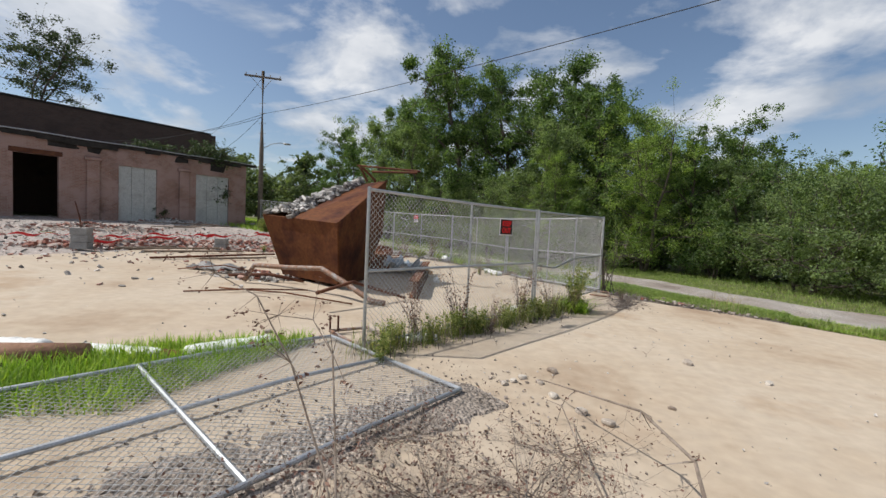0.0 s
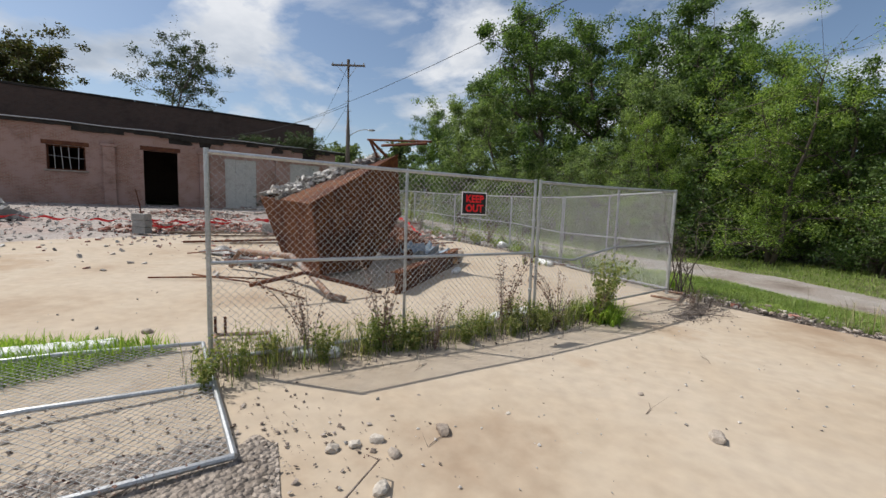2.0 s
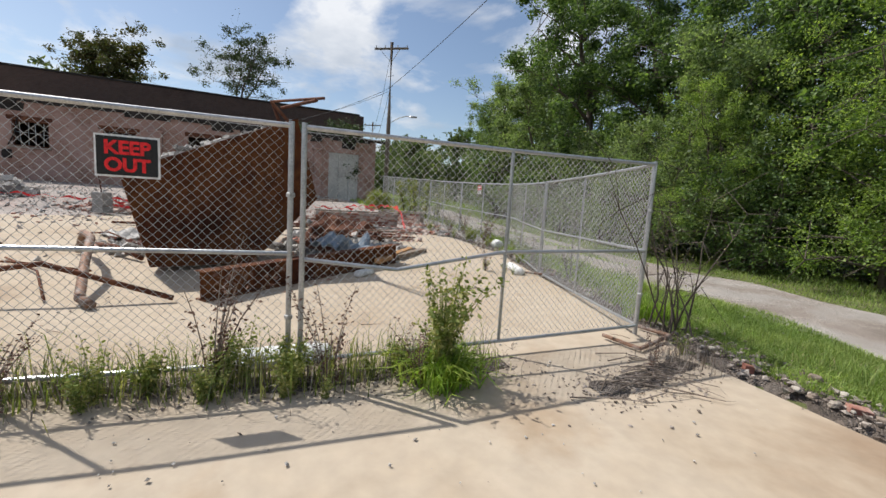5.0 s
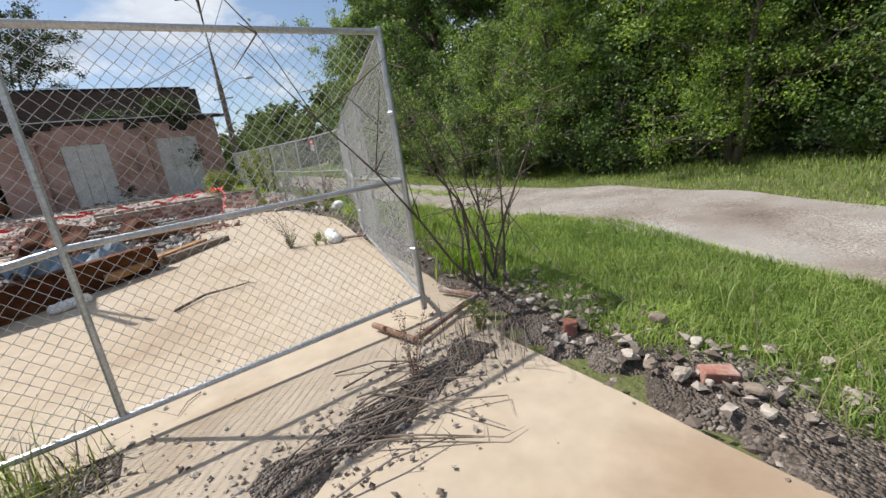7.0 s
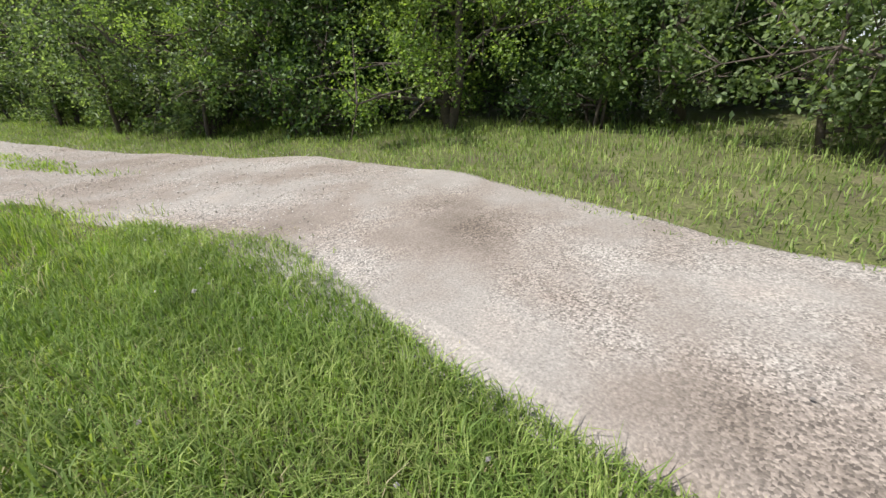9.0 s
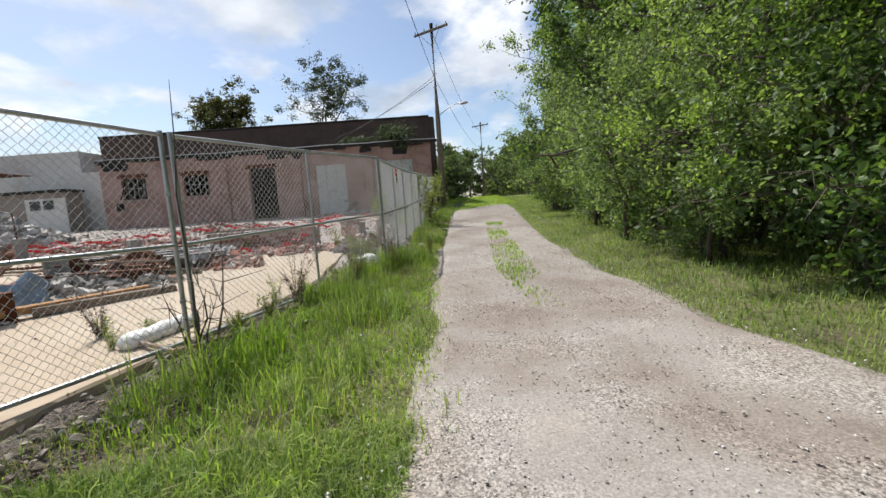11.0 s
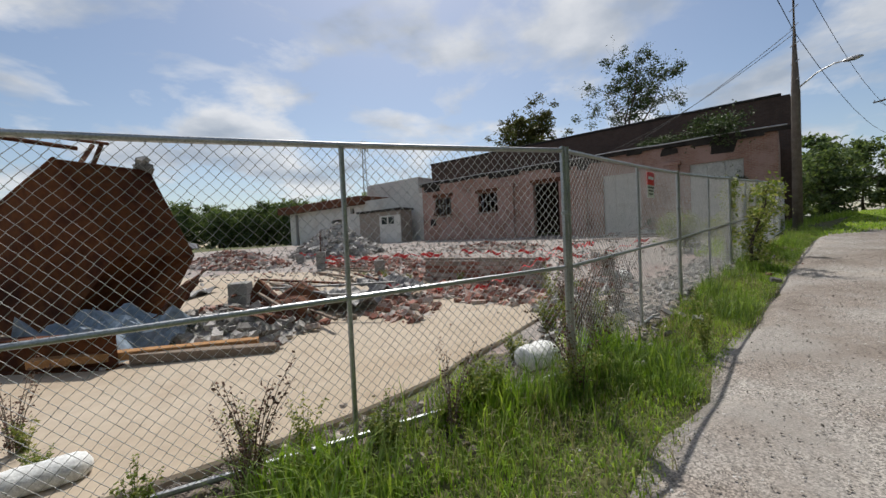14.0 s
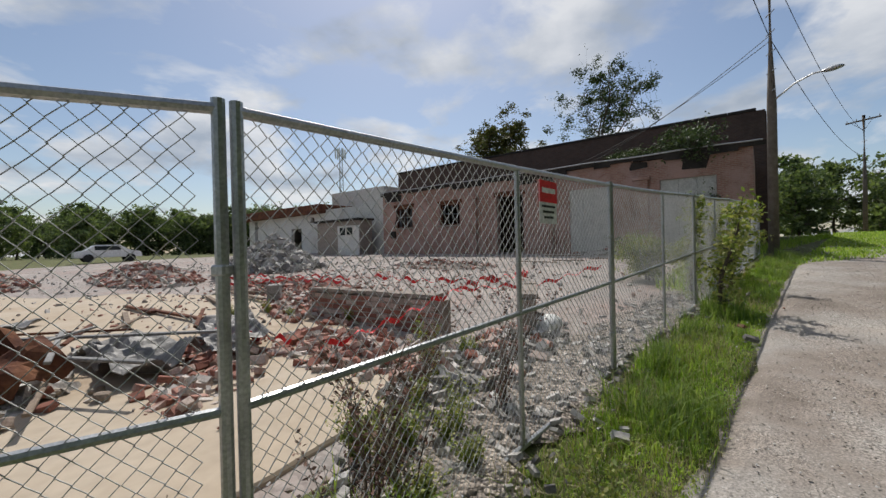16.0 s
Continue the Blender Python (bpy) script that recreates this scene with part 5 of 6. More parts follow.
def foundation_wall(a, b, h, courses, label, sink=0.25):
    a, b = Vector((*a, 0)), Vector((*b, 0))
    d = (b - a).normalized()
    z0 = min(G(a.x, a.y), G(b.x, b.y)) - sink
    L = (b - a).length
    m = Matrix(((d.x, -d.y, 0, a.x), (d.y, d.x, 0, a.y), (0, 0, 1, z0), (0, 0, 0, 1)))
    t = thing("foundation_wall", m, label, "wall")
    bm = bmesh.new()
    block(bm, (L - 0.02, 0.20, h - 0.03), (L / 2, 0, (h - 0.03) / 2))
    part("mortar_core", bm, MORTAR, t)
    rng = random.Random(5)
    n = int(L / 0.225)
    for c in range(courses):
        for k in range(n):
            x = (k + 0.5) * 0.225 + (0.11 if c % 2 else 0)
            if x > L or (c == courses - 1 and rng.random() < 0.35):
                continue
            o = new("brick", BRICK_ME[rng.randrange(3)])
            o.parent = t
            # the outer leaf stands 5 mm proud of the core
            o.matrix_local = Matrix.Translation((x, -0.056 + rng.uniform(-.004, .004), 0.04 + c * (h - 0.02) / courses)) @ Euler((0, 0, rng.gauss(0, 0.012))).to_matrix().to_4x4()
    bm = bmesh.new()
    x = 0.0
    while x < L - 0.2:
        w = 0.3 + 0.35 * rng.random()
        block(bm, (w, 0.24 + 0.05 * rng.random(), 0.05), (x + w / 2, 0.0, h + 0.02), rag=0.02, rng=rng)
        x += w + 0.03
    part("mortar_cap", bm, MORTAR, t)


foundation_wall((-6.2, 13.2), (-5.1, 15.8), 0.72, 8, "low broken foundation wall of dark red brick")
foundation_wall((-6.9, 16.9), (-4.9, 16.9), 0.7, 8, "short broken foundation wall of dark red brick", 0.2)


def cinder_pillar(x, y, n, label, rod=False, s=1.0):
    t = thing("block_pillar", pose(x, y, G(x, y), 0, 0, 25), label, "block pillar", "block pillars")
    for k in range(n):
        bm = bmesh.new()
        block(bm, (0.40 * s, 0.30 * s, 0.19), (0.02 * (k % 2), 0.01, 0.095 + 0.195 * k), bevel=0.012)
        part("concrete_block", bm, BLOCK, t)
    if rod:
        bm = bmesh.new()
        poly_tube(bm, [(0, 0, 0.195 * n - 0.05), (-0.03, 0, 0.195 * n + 0.25), (-0.14, 0, 0.195 * n + 0.7)], [0.02, 0.018, 0.015], 6)
        part("iron_rod", bm, RUST_DARK, t)


cinder_pillar(-9.5, 8.5, 3, "stacked grey concrete blocks with an iron rod", True, 1.0)
cinder_pillar(-2.6, 11.2, 3, "grey concrete block pillar among wreckage", False, 0.9)
cinder_pillar(-12.4, 5.8, 2, "pair of stacked grey concrete blocks", False, 1.1)
cinder_pillar(-7.6, 11.4, 2, "pair of stacked grey concrete blocks", False, 0.9)


def plate_thing(name, x, y, sx, sy, rot, material, label, category, waves=0, amp=0.02, t=0.006, lift=0.0, crumple=0.0, seed=0):
    """A thin sheet with real thickness, corrugated or crumpled."""
    o = thing(name, Matrix.Translation((x, y, G(x, y) + lift)) @ Euler([radians(a) for a in rot]).to_matrix().to_4x4(), label, category)
    n = max(16, waves * 8)
    m = 10
    V, F = [], []
    for s in (0, 1):
        for i in range(n + 1):
            for j in range(m + 1):
                u, v = i / n - 0.5, j / m - 0.5
                z = amp * math.sin(u * waves * 6.283) + crumple * noise.noise((u * 4 + seed, v * 4, seed)) - s * t
                V.append((u * sx, v * sy, z))
    q = (n + 1) * (m + 1)
    for i in range(n):
        for j in range(m):
            a = i * (m + 1) + j
            F.append((a, a + m + 1, a + m + 2, a + 1))
            F.append((q + a, q + a + 1, q + a + m + 2, q + a + m + 1))
    for i in range(n):
        for j in (0, m):
            a, b = i * (m + 1) + j, (i + 1) * (m + 1) + j
            F.append((a, b, q + b, q + a) if j else (b, a, q + a, q + b))
    for j in range(m):
        for i in (0, n):
            a = i * (m + 1) + j
            F.append((a, a + 1, q + a + 1, q + a) if i == 0 else (a + 1, a, q + a, q + a + 1))
    mesh_of("sheet", V, F, material, o)
    return o


plate_thing("crumpled_tarp", -1.0, 10.75, 1.5, 1.0, (14, 8, 100), TARP, "crumpled blue-grey tarp over scrap", "tarp", 0, 0, 0.01, 0.28, 0.5, 3)
plate_thing("corrugated_sheet", -3.6, 12.2, 2.3, 0.8, (3, -2, 62), SHEET, "bent grey corrugated steel sheet on rubble", "metal sheet", 14, 0.018, 0.005, 0.16, 0.25, 4)
plate_thing("corrugated_sheet", -4.4, 12.9, 1.9, 0.7, (6, 3, 50), SHEET, "bent grey corrugated steel sheet on rubble", "metal sheet", 12, 0.018, 0.005, 0.22, 0.2, 5)
plate_thing("steel_plate", -1.9, 10.7, 0.9, 0.9, (50, 12, 20), RUST_DARK, "folded rusty steel plate leaning on scrap", "metal sheet", 0, 0, 0.012, 0.42, 0.1, 6)
plate_thing("steel_plate", -4.8, 8.0, 1.1, 0.6, (4, 2, 10), SHEET, "flat grey scrap board on the concrete", "board", 0, 0, 0.02, 0.08, 0.1, 7)
plate_thing("bent_sheet", -2.4, 11.9, 1.4, 0.9, (22, 10, 75), RUST_DARK, "curled dark rusty sheet among wreckage", "metal sheet", 1, 0.2, 0.012, 0.25, 0.2, 8)
brick_heap(-2.2, 11.4, 1.6, 1.0, 0.38, 20, 420, "heap of dark scrap and broken masonry behind the skip", 70, 10, RUBBLE, "scrap_heap", (0.05, 0.28))
brick_heap(-3.6, 7.7, 1.2, 0.55, 0.12, 8, 260, "scatter of chips and twigs beside the skip", 10, 11, RUBBLE, "scrap_heap", (0.03, 0.14))


def timber(x, y, z, L, w, h, rz, rx, material, label, name="timber"):
    o = thing(name, pose(x, y, G(x, y) + z, rx, 0, rz), label, "timber", "loose timbers")
    bm = bmesh.new()
    block(bm, (L, w, h), bevel=0.006)
    part("beam", bm, material, o)


timber(-0.75, 11.6, 0.10, 2.2, 0.12, 0.09, 118, 4, mat("orange_timber", ((0.34, 0.17, 0.07), (0.45, 0.25, 0.11)), scale=5, fine=60, rough=0.85), "orange-brown timber lying on scrap")
timber(-0.9, 12.2, 0.05, 1.5, 0.16, 0.1, 110, 0, WOODM, "short weathered timber on the concrete")
rt = random.Random(31)
for k in range(16):
    timber(-3.0 + rt.uniform(-1.4, 1.2), 11.9 + rt.uniform(-1.0, 1.2), 0.12 + 0.3 * rt.random(), rt.uniform(0.7, 2.2), 0.05, 0.03, rt.uniform(20, 110), rt.uniform(-10, 10), rt.choice((WOODM, SHEET, RUST_DARK)), "thin broken lath in the wreckage", "lath")
for k in range(9):
    timber(-17.5 + rt.uniform(-3, 3), 20 + rt.uniform(-3, 1.5), 0.08, rt.uniform(1, 2.5), 0.1, 0.04, rt.uniform(30, 90), rt.uniform(-6, 6), WOODM, "weathered board lying in the yard", "board")
for k in range(7):
    timber(-7.6 + rt.uniform(-2.2, 2), 10.2 + rt.uniform(-1.5, 2), 0.06, rt.uniform(1.2, 3.0), 0.09, 0.05, rt.uniform(40, 80), 0, rt.choice((WOODM, RUST_DARK)), "dark timber among the brick rubble", "board")


def bent_pipe(name, pts, r, material, label):
    x, y = pts[0][:2]
    o = thing(name, Matrix.Translation((x, y, G(x, y))), label, "pipe")
    bm = bmesh.new()
    poly_tube(bm, [Vector((a - x, b - y, c + G(a, b) - G(x, y))) for a, b, c in pts], [r] * len(pts), 10)
    part("pipe", bm, material, o, smooth=True)


bent_pipe("rusty_pipe", [(-3.3, 7.0, 0.05), (-3.1, 7.05, 0.38), (-2.3, 7.0, 0.42), (-1.5, 6.85, 0.5), (-0.95, 6.7, 0.32), (-0.35, 6.55, 0.07), (-0.1, 6.6, 0.05)], 0.05, RUSTY_PIPE, "bent rusty pipe leaning beside the skip")
bent_pipe("rusty_pipe", [(-3.9, 7.3, 0.06), (-3.0, 7.4, 0.16), (-2.3, 7.6, 0.06)], 0.035, RUST_DARK, "thin rusty pipe under the skip")
bent_pipe("rusty_pipe", [(-0.9, 5.6, 0.3), (-0.6, 6.3, 0.42), (0.05, 7.3, 0.05)], 0.03, RUST_DARK, "bent rusty rod by the girder")
bent_pipe("brown_pipe", [(-2.6, 2.25, 0.1), (-1.65, 2.72, 0.1)], 0.095, mat("brown_clay", ((0.22, 0.115, 0.07), (0.30, 0.17, 0.11)), scale=5, fine=30, rough=0.8), "short brown clay pipe in the weeds")
for pts in ([(-3.4, 5.6, 0.03), (-2.6, 6.3, 0.06), (-1.8, 6.9, 0.04)], [(-3.2, 6.2, 0.03), (-2.0, 6.4, 0.05), (-0.6, 6.3, 0.03)], [(-5.2, 7.3, 0.05), (-4.3, 7.6, 0.2), (-3.4, 7.9, 0.05)]):
    bent_pipe("iron_rod", pts, 0.014, RUST_DARK, "thin bent reinforcing rod")


def sand_tube(a, b, r, label, end_dark=False):
    """A limp white tube or bag, flattened underneath, with creases."""
    a, b = Vector((*a, G(*a))), Vector((*b, G(*b)))
    o = thing("sandbag", Matrix.Translation(a), label, "sandbag", "white sandbags")
    d = b - a
    L = d.length
    bm = bmesh.new()
    n, m = 22, 14
    q = d.to_track_quat("X", "Z").to_matrix()
    rings = []
    for i in range(n + 1):
        f = i / n
        rr = r * min(1, 0.35 + 3.2 * min(f, 1 - f) ** 0.6) * (1 + 0.14 * noise.noise((f * 7, a.x, a.y)))
        ring = []
        for j in range(m):
            t = 6.283 * j / m
            crease = 1 + 0.10 * noise.noise((f * 12, math.cos(t) * 1.6, math.sin(t) * 1.6 + a.x))
            y, z = rr * 1.15 * math.cos(t) * crease, max(-0.55 * r, rr * 0.9 * math.sin(t) * crease)
            ring.append(bm.verts.new(q @ Vector((L * f, y, z + 0.55 * r))))
        rings.append(ring)
    for i in range(n):
        for j in range(m):
            bm.faces.new((rings[i][j], rings[i][(j + 1) % m], rings[i + 1][(j + 1) % m], rings[i + 1][j]))
    bm.faces.new(list(reversed(rings[0])))
    bm.faces.new(rings[-1])
    part("bag", bm, PLASTIC, o, smooth=True)
    if end_dark:
        bm = bmesh.new()
        tube(bm, q @ Vector((L, 0, r * 0.6)), q @ Vector((L + 0.16, 0, r * 0.55)), r * 0.8, r * 0.7, 10)
        part("collar", bm, RUST_DARK, o, "rusty collar")


sand_tube((-1.95, 2.85), (-1.15, 3.05), 0.085, "white plastic-wrapped tube with a rusty collar", True)
sand_tube((-1.02, 3.15), (-0.5, 3.92), 0.095, "white plastic sandbag tube by the fallen fence")
sand_tube((-2.6, 2.6), (-2.1, 2.7), 0.11, "crumpled white plastic sheet in the weeds")
sand_tube((2.05, 7.05), (2.40, 7.80), 0.10, "white plastic sandbag on the fence foot")
sand_tube((1.55, 12.75), (1.0, 13.25), 0.09, "white plastic sandbag on the fence foot")
sand_tube((-0.75, 15.62), (-0.98, 15.85), 0.13, "white plastic bag caught at the fence")
sand_tube((-5.0, 17.0), (-5.4, 17.25), 0.14, "torn white plastic bag in the rubble")
sand_tube((0.85, 4.75), (1.2, 5.05), 0.07, "small white plastic bag among weeds")
sand_tube((0.1, 9.9), (0.0, 10.3), 0.07, "small white plastic bag on the concrete")


def tape(pts, label="red plastic barrier tape"):
    """A limp flat tape, twisting along its run."""
    x, y = pts[0][:2]
    o = thing("barrier_tape", Matrix.Translation((x, y, G(x, y))), label, "tape", "red barrier tapes")
    P = [Vector((a - x, b - y, c + G(a, b) - G(x, y))) for a, b, c in pts]
    n = 40
    d = np.r_[0, np.cumsum([(P[i + 1] - P[i]).length for i in range(len(P) - 1)])]
    V, F = [], []
    for i in range(n + 1):
        s = d[-1] * i / n
        c = Vector([float(np.interp(s, d, [p[k] for p in P])) for k in range(3)])
        c.z += 0.04 * math.sin(i * 1.1) + 0.03
        a = 0.9 * math.sin(i * 0.55) + 0.5
        w = Vector((0.3, 0.3, 0)) * math.cos(a) + Vector((0, 0, 1)) * math.sin(a)
        V += [tuple(c - w * 0.034), tuple(c + w * 0.034), tuple(c + w * 0.034 + Vector((0.002, 0.002, 0.001))), tuple(c - w * 0.034 + Vector((0.002, 0.002, 0.001)))]
    for i in range(n):
        for j in range(4):
            F.append((4 * i + j, 4 * i + (j + 1) % 4, 4 * i + 4 + (j + 1) % 4, 4 * i + 4 + j))
    mesh_of("tape", V, F, REDTAPE, o)


tape([(-3.6, 14.7, 0.16), (-4.2, 15.2, 0.28), (-4.9, 15.8, 0.5), (-5.6, 16.2, 0.62)])
tape([(-5.6, 16.3, 0.62), (-7.0, 16.9, 0.55), (-9.0, 16.6, 0.35)])
tape([(-4.4, 12.5, 0.16), (-4.1, 13.4, 0.16), (-4.0, 14.1, 0.14)])
tape([(-9.4, 8.6, 0.3), (-10.2, 9.6, 0.2), (-10.0, 11.0, 0.28), (-8.9, 12.6, 0.3)])
tape([(-9.4, 8.5, 0.15), (-9.2, 9.7, 0.22), (-8.5, 11.4, 0.35), (-6.8, 13.4, 0.5)])
tape([(-12.2, 5.9, 0.35), (-11.0, 8.0, 0.25), (-10.2, 9.4, 0.3)])
tape([(-8.0, 13.6, 0.45), (-7.4, 14.8, 0.4), (-7.0, 16.4, 0.45)])
tape([(-7.5, 15.5, 0.2), (-8.2, 17.2, 0.2), (-8.6, 18.4, 0.5)])

# ---- soil, stones and litter ----
soil_band("soil_strip", [(0.45, 4.3), (1.4, 5.75), (2.7, 7.5), (3.5, 8.9)], 0.20, 0.008, 3, "dark leaf litter and soil under the fence")
soil_band("soil_patch", [(4.35, 8.95), (4.6, 9.6), (4.75, 10.3)], 0.17, 0.012, 5, "dark twiggy soil heap at the fence corner")
soil_band("soil_edge", [(7.6, 9.1), (6.4, 9.95), (5.35, 10.75), (4.7, 11.35), (3.2, 12.55), (1.9, 13.6), (0.1, 15.1), (-2.6, 16.5)], 0.5, -0.03, 7, "dark soil with rubble along the slab edge")
soil_band("soil_fallen", [(2.0, 3.6), (1.2, 2.6), (0.6, 1.6), (0.2, 0.4)], 0.5, 0.006, 8, "grey dusty soil under the fallen fence", DUST)
soil_band("soil_far", [(-1.0, 15.95), (-3.6, 17.25), (-6.8, 19.1), (-10.0, 20.95), (-13.0, 22.7)], 0.5, 0.02, 11, "pale dusty soil inside the far fence", DUST)
STONES = [stone_mesh("stone", 100 + k, (1, 0.75, 0.6), STONE) for k in range(6)]


def stone(x, y, s, seed, label="pale loose stone on the concrete"):
    r = random.Random(seed)
    o = new("stone", STONES[seed % 6])
    o.matrix_world = Matrix.Translation((x, y, G(x, y) + s * 0.14)) @ Euler((r.gauss(0, .1), r.gauss(0, .1), r.random() * 6.28)).to_matrix().to_4x4() @ Matrix.Diagonal((s, s, s, 1))
    tagged(o, label, "stone", "loose stones")


for k, (x, y, s) in enumerate([(2.7, 4.42, 0.16), (4.42, 5.36, 0.17), (5.1, 4.9, 0.12), (3.1, 3.31, 0.14), (2.9, 3.46, 0.14), (2.67, 3.73, 0.13), (3.76, 3.83, 0.09), (-0.85, 4.31, 0.13), (2.19, 3.86, 0.11), (2.28, 3.97, 0.1), (2.37, 4.09, 0.12), (2.55, 4.03, 0.11), (3.91, 5.85, 0.07), (3.01, 4.91, 0.06), (5.83, 10.16, 0.12), (5.92, 10.5, 0.09), (4.49, 10.11, 0.11), (6.1, 10.1, 0.10), (5.6, 10.3, 0.11), (5.75, 10.75, 0.14), (-2.6, 12.5, 0.2), (-2.55, 13.1, 0.22), (-2.7, 12.85, 0.18)]):
    stone(x, y, s, k, "pale broken stone lying on the concrete" if s < 0.17 else "chunky pale piece of broken concrete")
for x, y, rz in ((5.98, 10.22, 20), (5.25, 10.62, 100)):
    bk = new("loose_brick", BRICK_ME[int(x * 7) % 5])
    bk.matrix_world = pose(x, y, G(x, y) - 0.005, 8, 5, rz) @ Matrix.Diagonal((0.72, 0.8, 0.9, 1))
    tagged(bk, "broken orange-red brick on the bare soil", "brick", "bricks by the slab corner")
rs = random.Random(77)
edge_pts = along([(7.2, 9.25), (6.2, 10.0), (5.3, 10.75), (4.7, 11.3), (3.2, 12.5), (1.9, 13.55), (0.1, 15.05), (-2.6, 16.4)], 90)
for k, (x, y) in enumerate(edge_pts):
    if rs.random() < 0.5:
        stone(x + rs.gauss(-0.08, 0.1), y + rs.gauss(-0.08, 0.1), rs.uniform(0.04, 0.105), 30 + k, "broken concrete lump along the slab edge")


def chip_place(cx, cy, sx, sy, lift=0.012):
    def f(r):
        x, y = cx + r.normal() * sx, cy + r.normal() * sy
        return x, y, G(x, y) + lift
    return f


def line_place(line, spread, lift=0.012):
    P = along(line, 200)

    def f(r):
        x, y = P[r.integers(0, 200)] + r.normal(size=2) * spread
        return x, y, G(x, y) + lift
    return f


tagged(scatter_stuff("slab_grit", 420, chip_place(1.9, 3.3, 0.7, 0.6), (0.006, 0.035), CHIPS, seed=21), "grey chips and grit on the dusty slab", "grit", kind="stuff")
tagged(scatter_stuff("slab_grit", 700, chip_place(3.0, 6.0, 3.2, 3.4), (0.008, 0.035), RUBBLE, seed=22), "sparse dark grit on the slab", "grit", kind="stuff")
tagged(scatter_stuff("leaf_litter", 2600, line_place([(0.45, 4.25), (1.4, 5.7), (2.7, 7.45), (3.6, 8.9)], 0.17, 0.01), (0.010, 0.045), CHIPS, seed=31, flat=0.3), "dark chips and leaf litter under the fence", "litter", kind="stuff")
tagged(scatter_stuff("leaf_litter", 1100, line_place([(4.3, 8.8), (4.6, 9.6), (4.75, 10.35)], 0.18, 0.01), (0.008, 0.04), CHIPS, seed=32, flat=0.4), "dark chips and bark at the fence corner", "litter", kind="stuff")
tagged(scatter_stuff("leaf_litter", 1700, line_place([(2.0, 3.6), (1.2, 2.6), (0.6, 1.6), (0.2, 0.4)], 0.5, 0.012), (0.010, 0.05), CHIPS, seed=33, flat=0.4), "grey chips and litter under the fallen fence", "litter", kind="stuff")
tagged(scatter_stuff("edge_rubble", 1900, line_place([(7.4, 9.2), (6.2, 10.1), (5.3, 10.8), (4.7, 11.35), (3.2, 12.6), (1.9, 13.6), (0.1, 15.1), (-2.6, 16.5)], 0.22, 0.0), (0.015, 0.09), CHIPS, seed=23), "small rubble along the broken slab edge", "rubble", kind="stuff")
tagged(scatter_stuff("fence_rubble", 1500, line_place([(-1.2, 16.05), (-3.6, 17.3), (-6.8, 19.15), (-10.0, 21.0)], 0.28, 0.02), (0.02, 0.12), RUBBLE, seed=27, boxy=True), "pale broken masonry along the far fence", "rubble", kind="stuff")
tagged(scatter_stuff("yard_grit", 1900, chip_place(-10.0, 12.6, 3.0, 3.0), (0.02, 0.11), BRICKI, seed=24, boxy=True), "scattered brick chips over the yard", "rubble", kind="stuff")
tagged(scatter_stuff("yard_grit", 2600, chip_place(-16, 6.5, 5, 7), (0.03, 0.14), RUBBLE, seed=25, boxy=True), "scattered mortar lumps before the factory", "rubble", kind="stuff")


def road_place(lo, hi):
    A, B = smooth_line(along(ROAD_NEAR, 150), 20), smooth_line(along(ROAD_FAR, 150), 20)

    def f(r):
        i = r.integers(lo, hi)
        g = 0.03 + 0.94 * r.random()
        x, y = (A[i] * (1 - g) + B[i] * g) + r.normal(size=2) * 0.3
        return x, y, G(x, y) + 0.0
    return f


tagged(scatter_stuff("road_gravel", 38000, road_place(36, 80), (0.005, 0.022), GRAVEL, seed=26, flat=0.4), "loose grey gravel on the lane", "gravel", kind="stuff")


# ---- weeds, dead brush, saplings ----
def weed(seed, h, stems, material, label, leaf=0.055, dry=False):
    rng = np.random.default_rng(seed)
    t = thing("weed", Matrix(), label, "weed", "weeds along the fence")
    bm = bmesh.new()
    P = []
    for s in range(stems):
        a = rng.random() * 6.28
        ln = h * (0.55 + 0.5 * rng.random())
        lean = 0.10 + 0.5 * rng.random() ** 1.5
        pts = [np.array((0.03 * math.cos(a) + math.cos(a) * lean * ln * f * f, 0.03 * math.sin(a) + math.sin(a) * lean * ln * f * f, ln * f - 0.02)) for f in (0, .25, .5, .75, 1)]
        poly_tube(bm, pts, [0.005, 0.0045, 0.004, 0.003, 0.0015], 4)
        for k in range(int(75 * ln)):
            f = 0.12 + 0.88 * rng.random()
            i = min(int(f * 4), 3)
            P.append(pts[i] + (pts[i + 1] - pts[i]) * (f * 4 - i) + rng.normal(size=3) * 0.022)
    tagged(part("stem", bm, DRY if dry else WEED, t), kind="stuff")
    V, F = leaf_quads(np.array(P), rng, leaf, 0.15)
    link("foliage", quick_mesh("foliage", V, F, material), None, t)
    return t


weeds = [
    weed(201, 0.62, 14, WEED, "green leafy weed growing under the fence", 0.045),
    weed(202, 0.85, 9, WEED, "tall green weed growing under the fence", 0.045),
    weed(203, 0.5, 24, WEED, "bushy green weed growing under the fence", 0.05),
    weed(204, 0.8, 9, DRYLEAF, "withered brown weed under the fence", 0.028, True),
]
wp = []
rw = random.Random(17)
for k in range(24):
    f = (k + rw.random()) / 24
    x, y = (P1[0] + (P2[0] - P1[0]) * f * 1.25 + rw.gauss(0.14, 0.10), P1[1] + (P2[1] - P1[1]) * f * 1.25 + rw.gauss(-0.05, 0.12))
    wp.append((x, y, rw.uniform(0.6, 1.15)))
wp += [(2.75, 7.15, 0.75), (2.95, 7.35, 0.6), (2.45, 6.75, 0.8), (4.55, 9.85, 0.5), (4.7, 10.5, 0.6)]
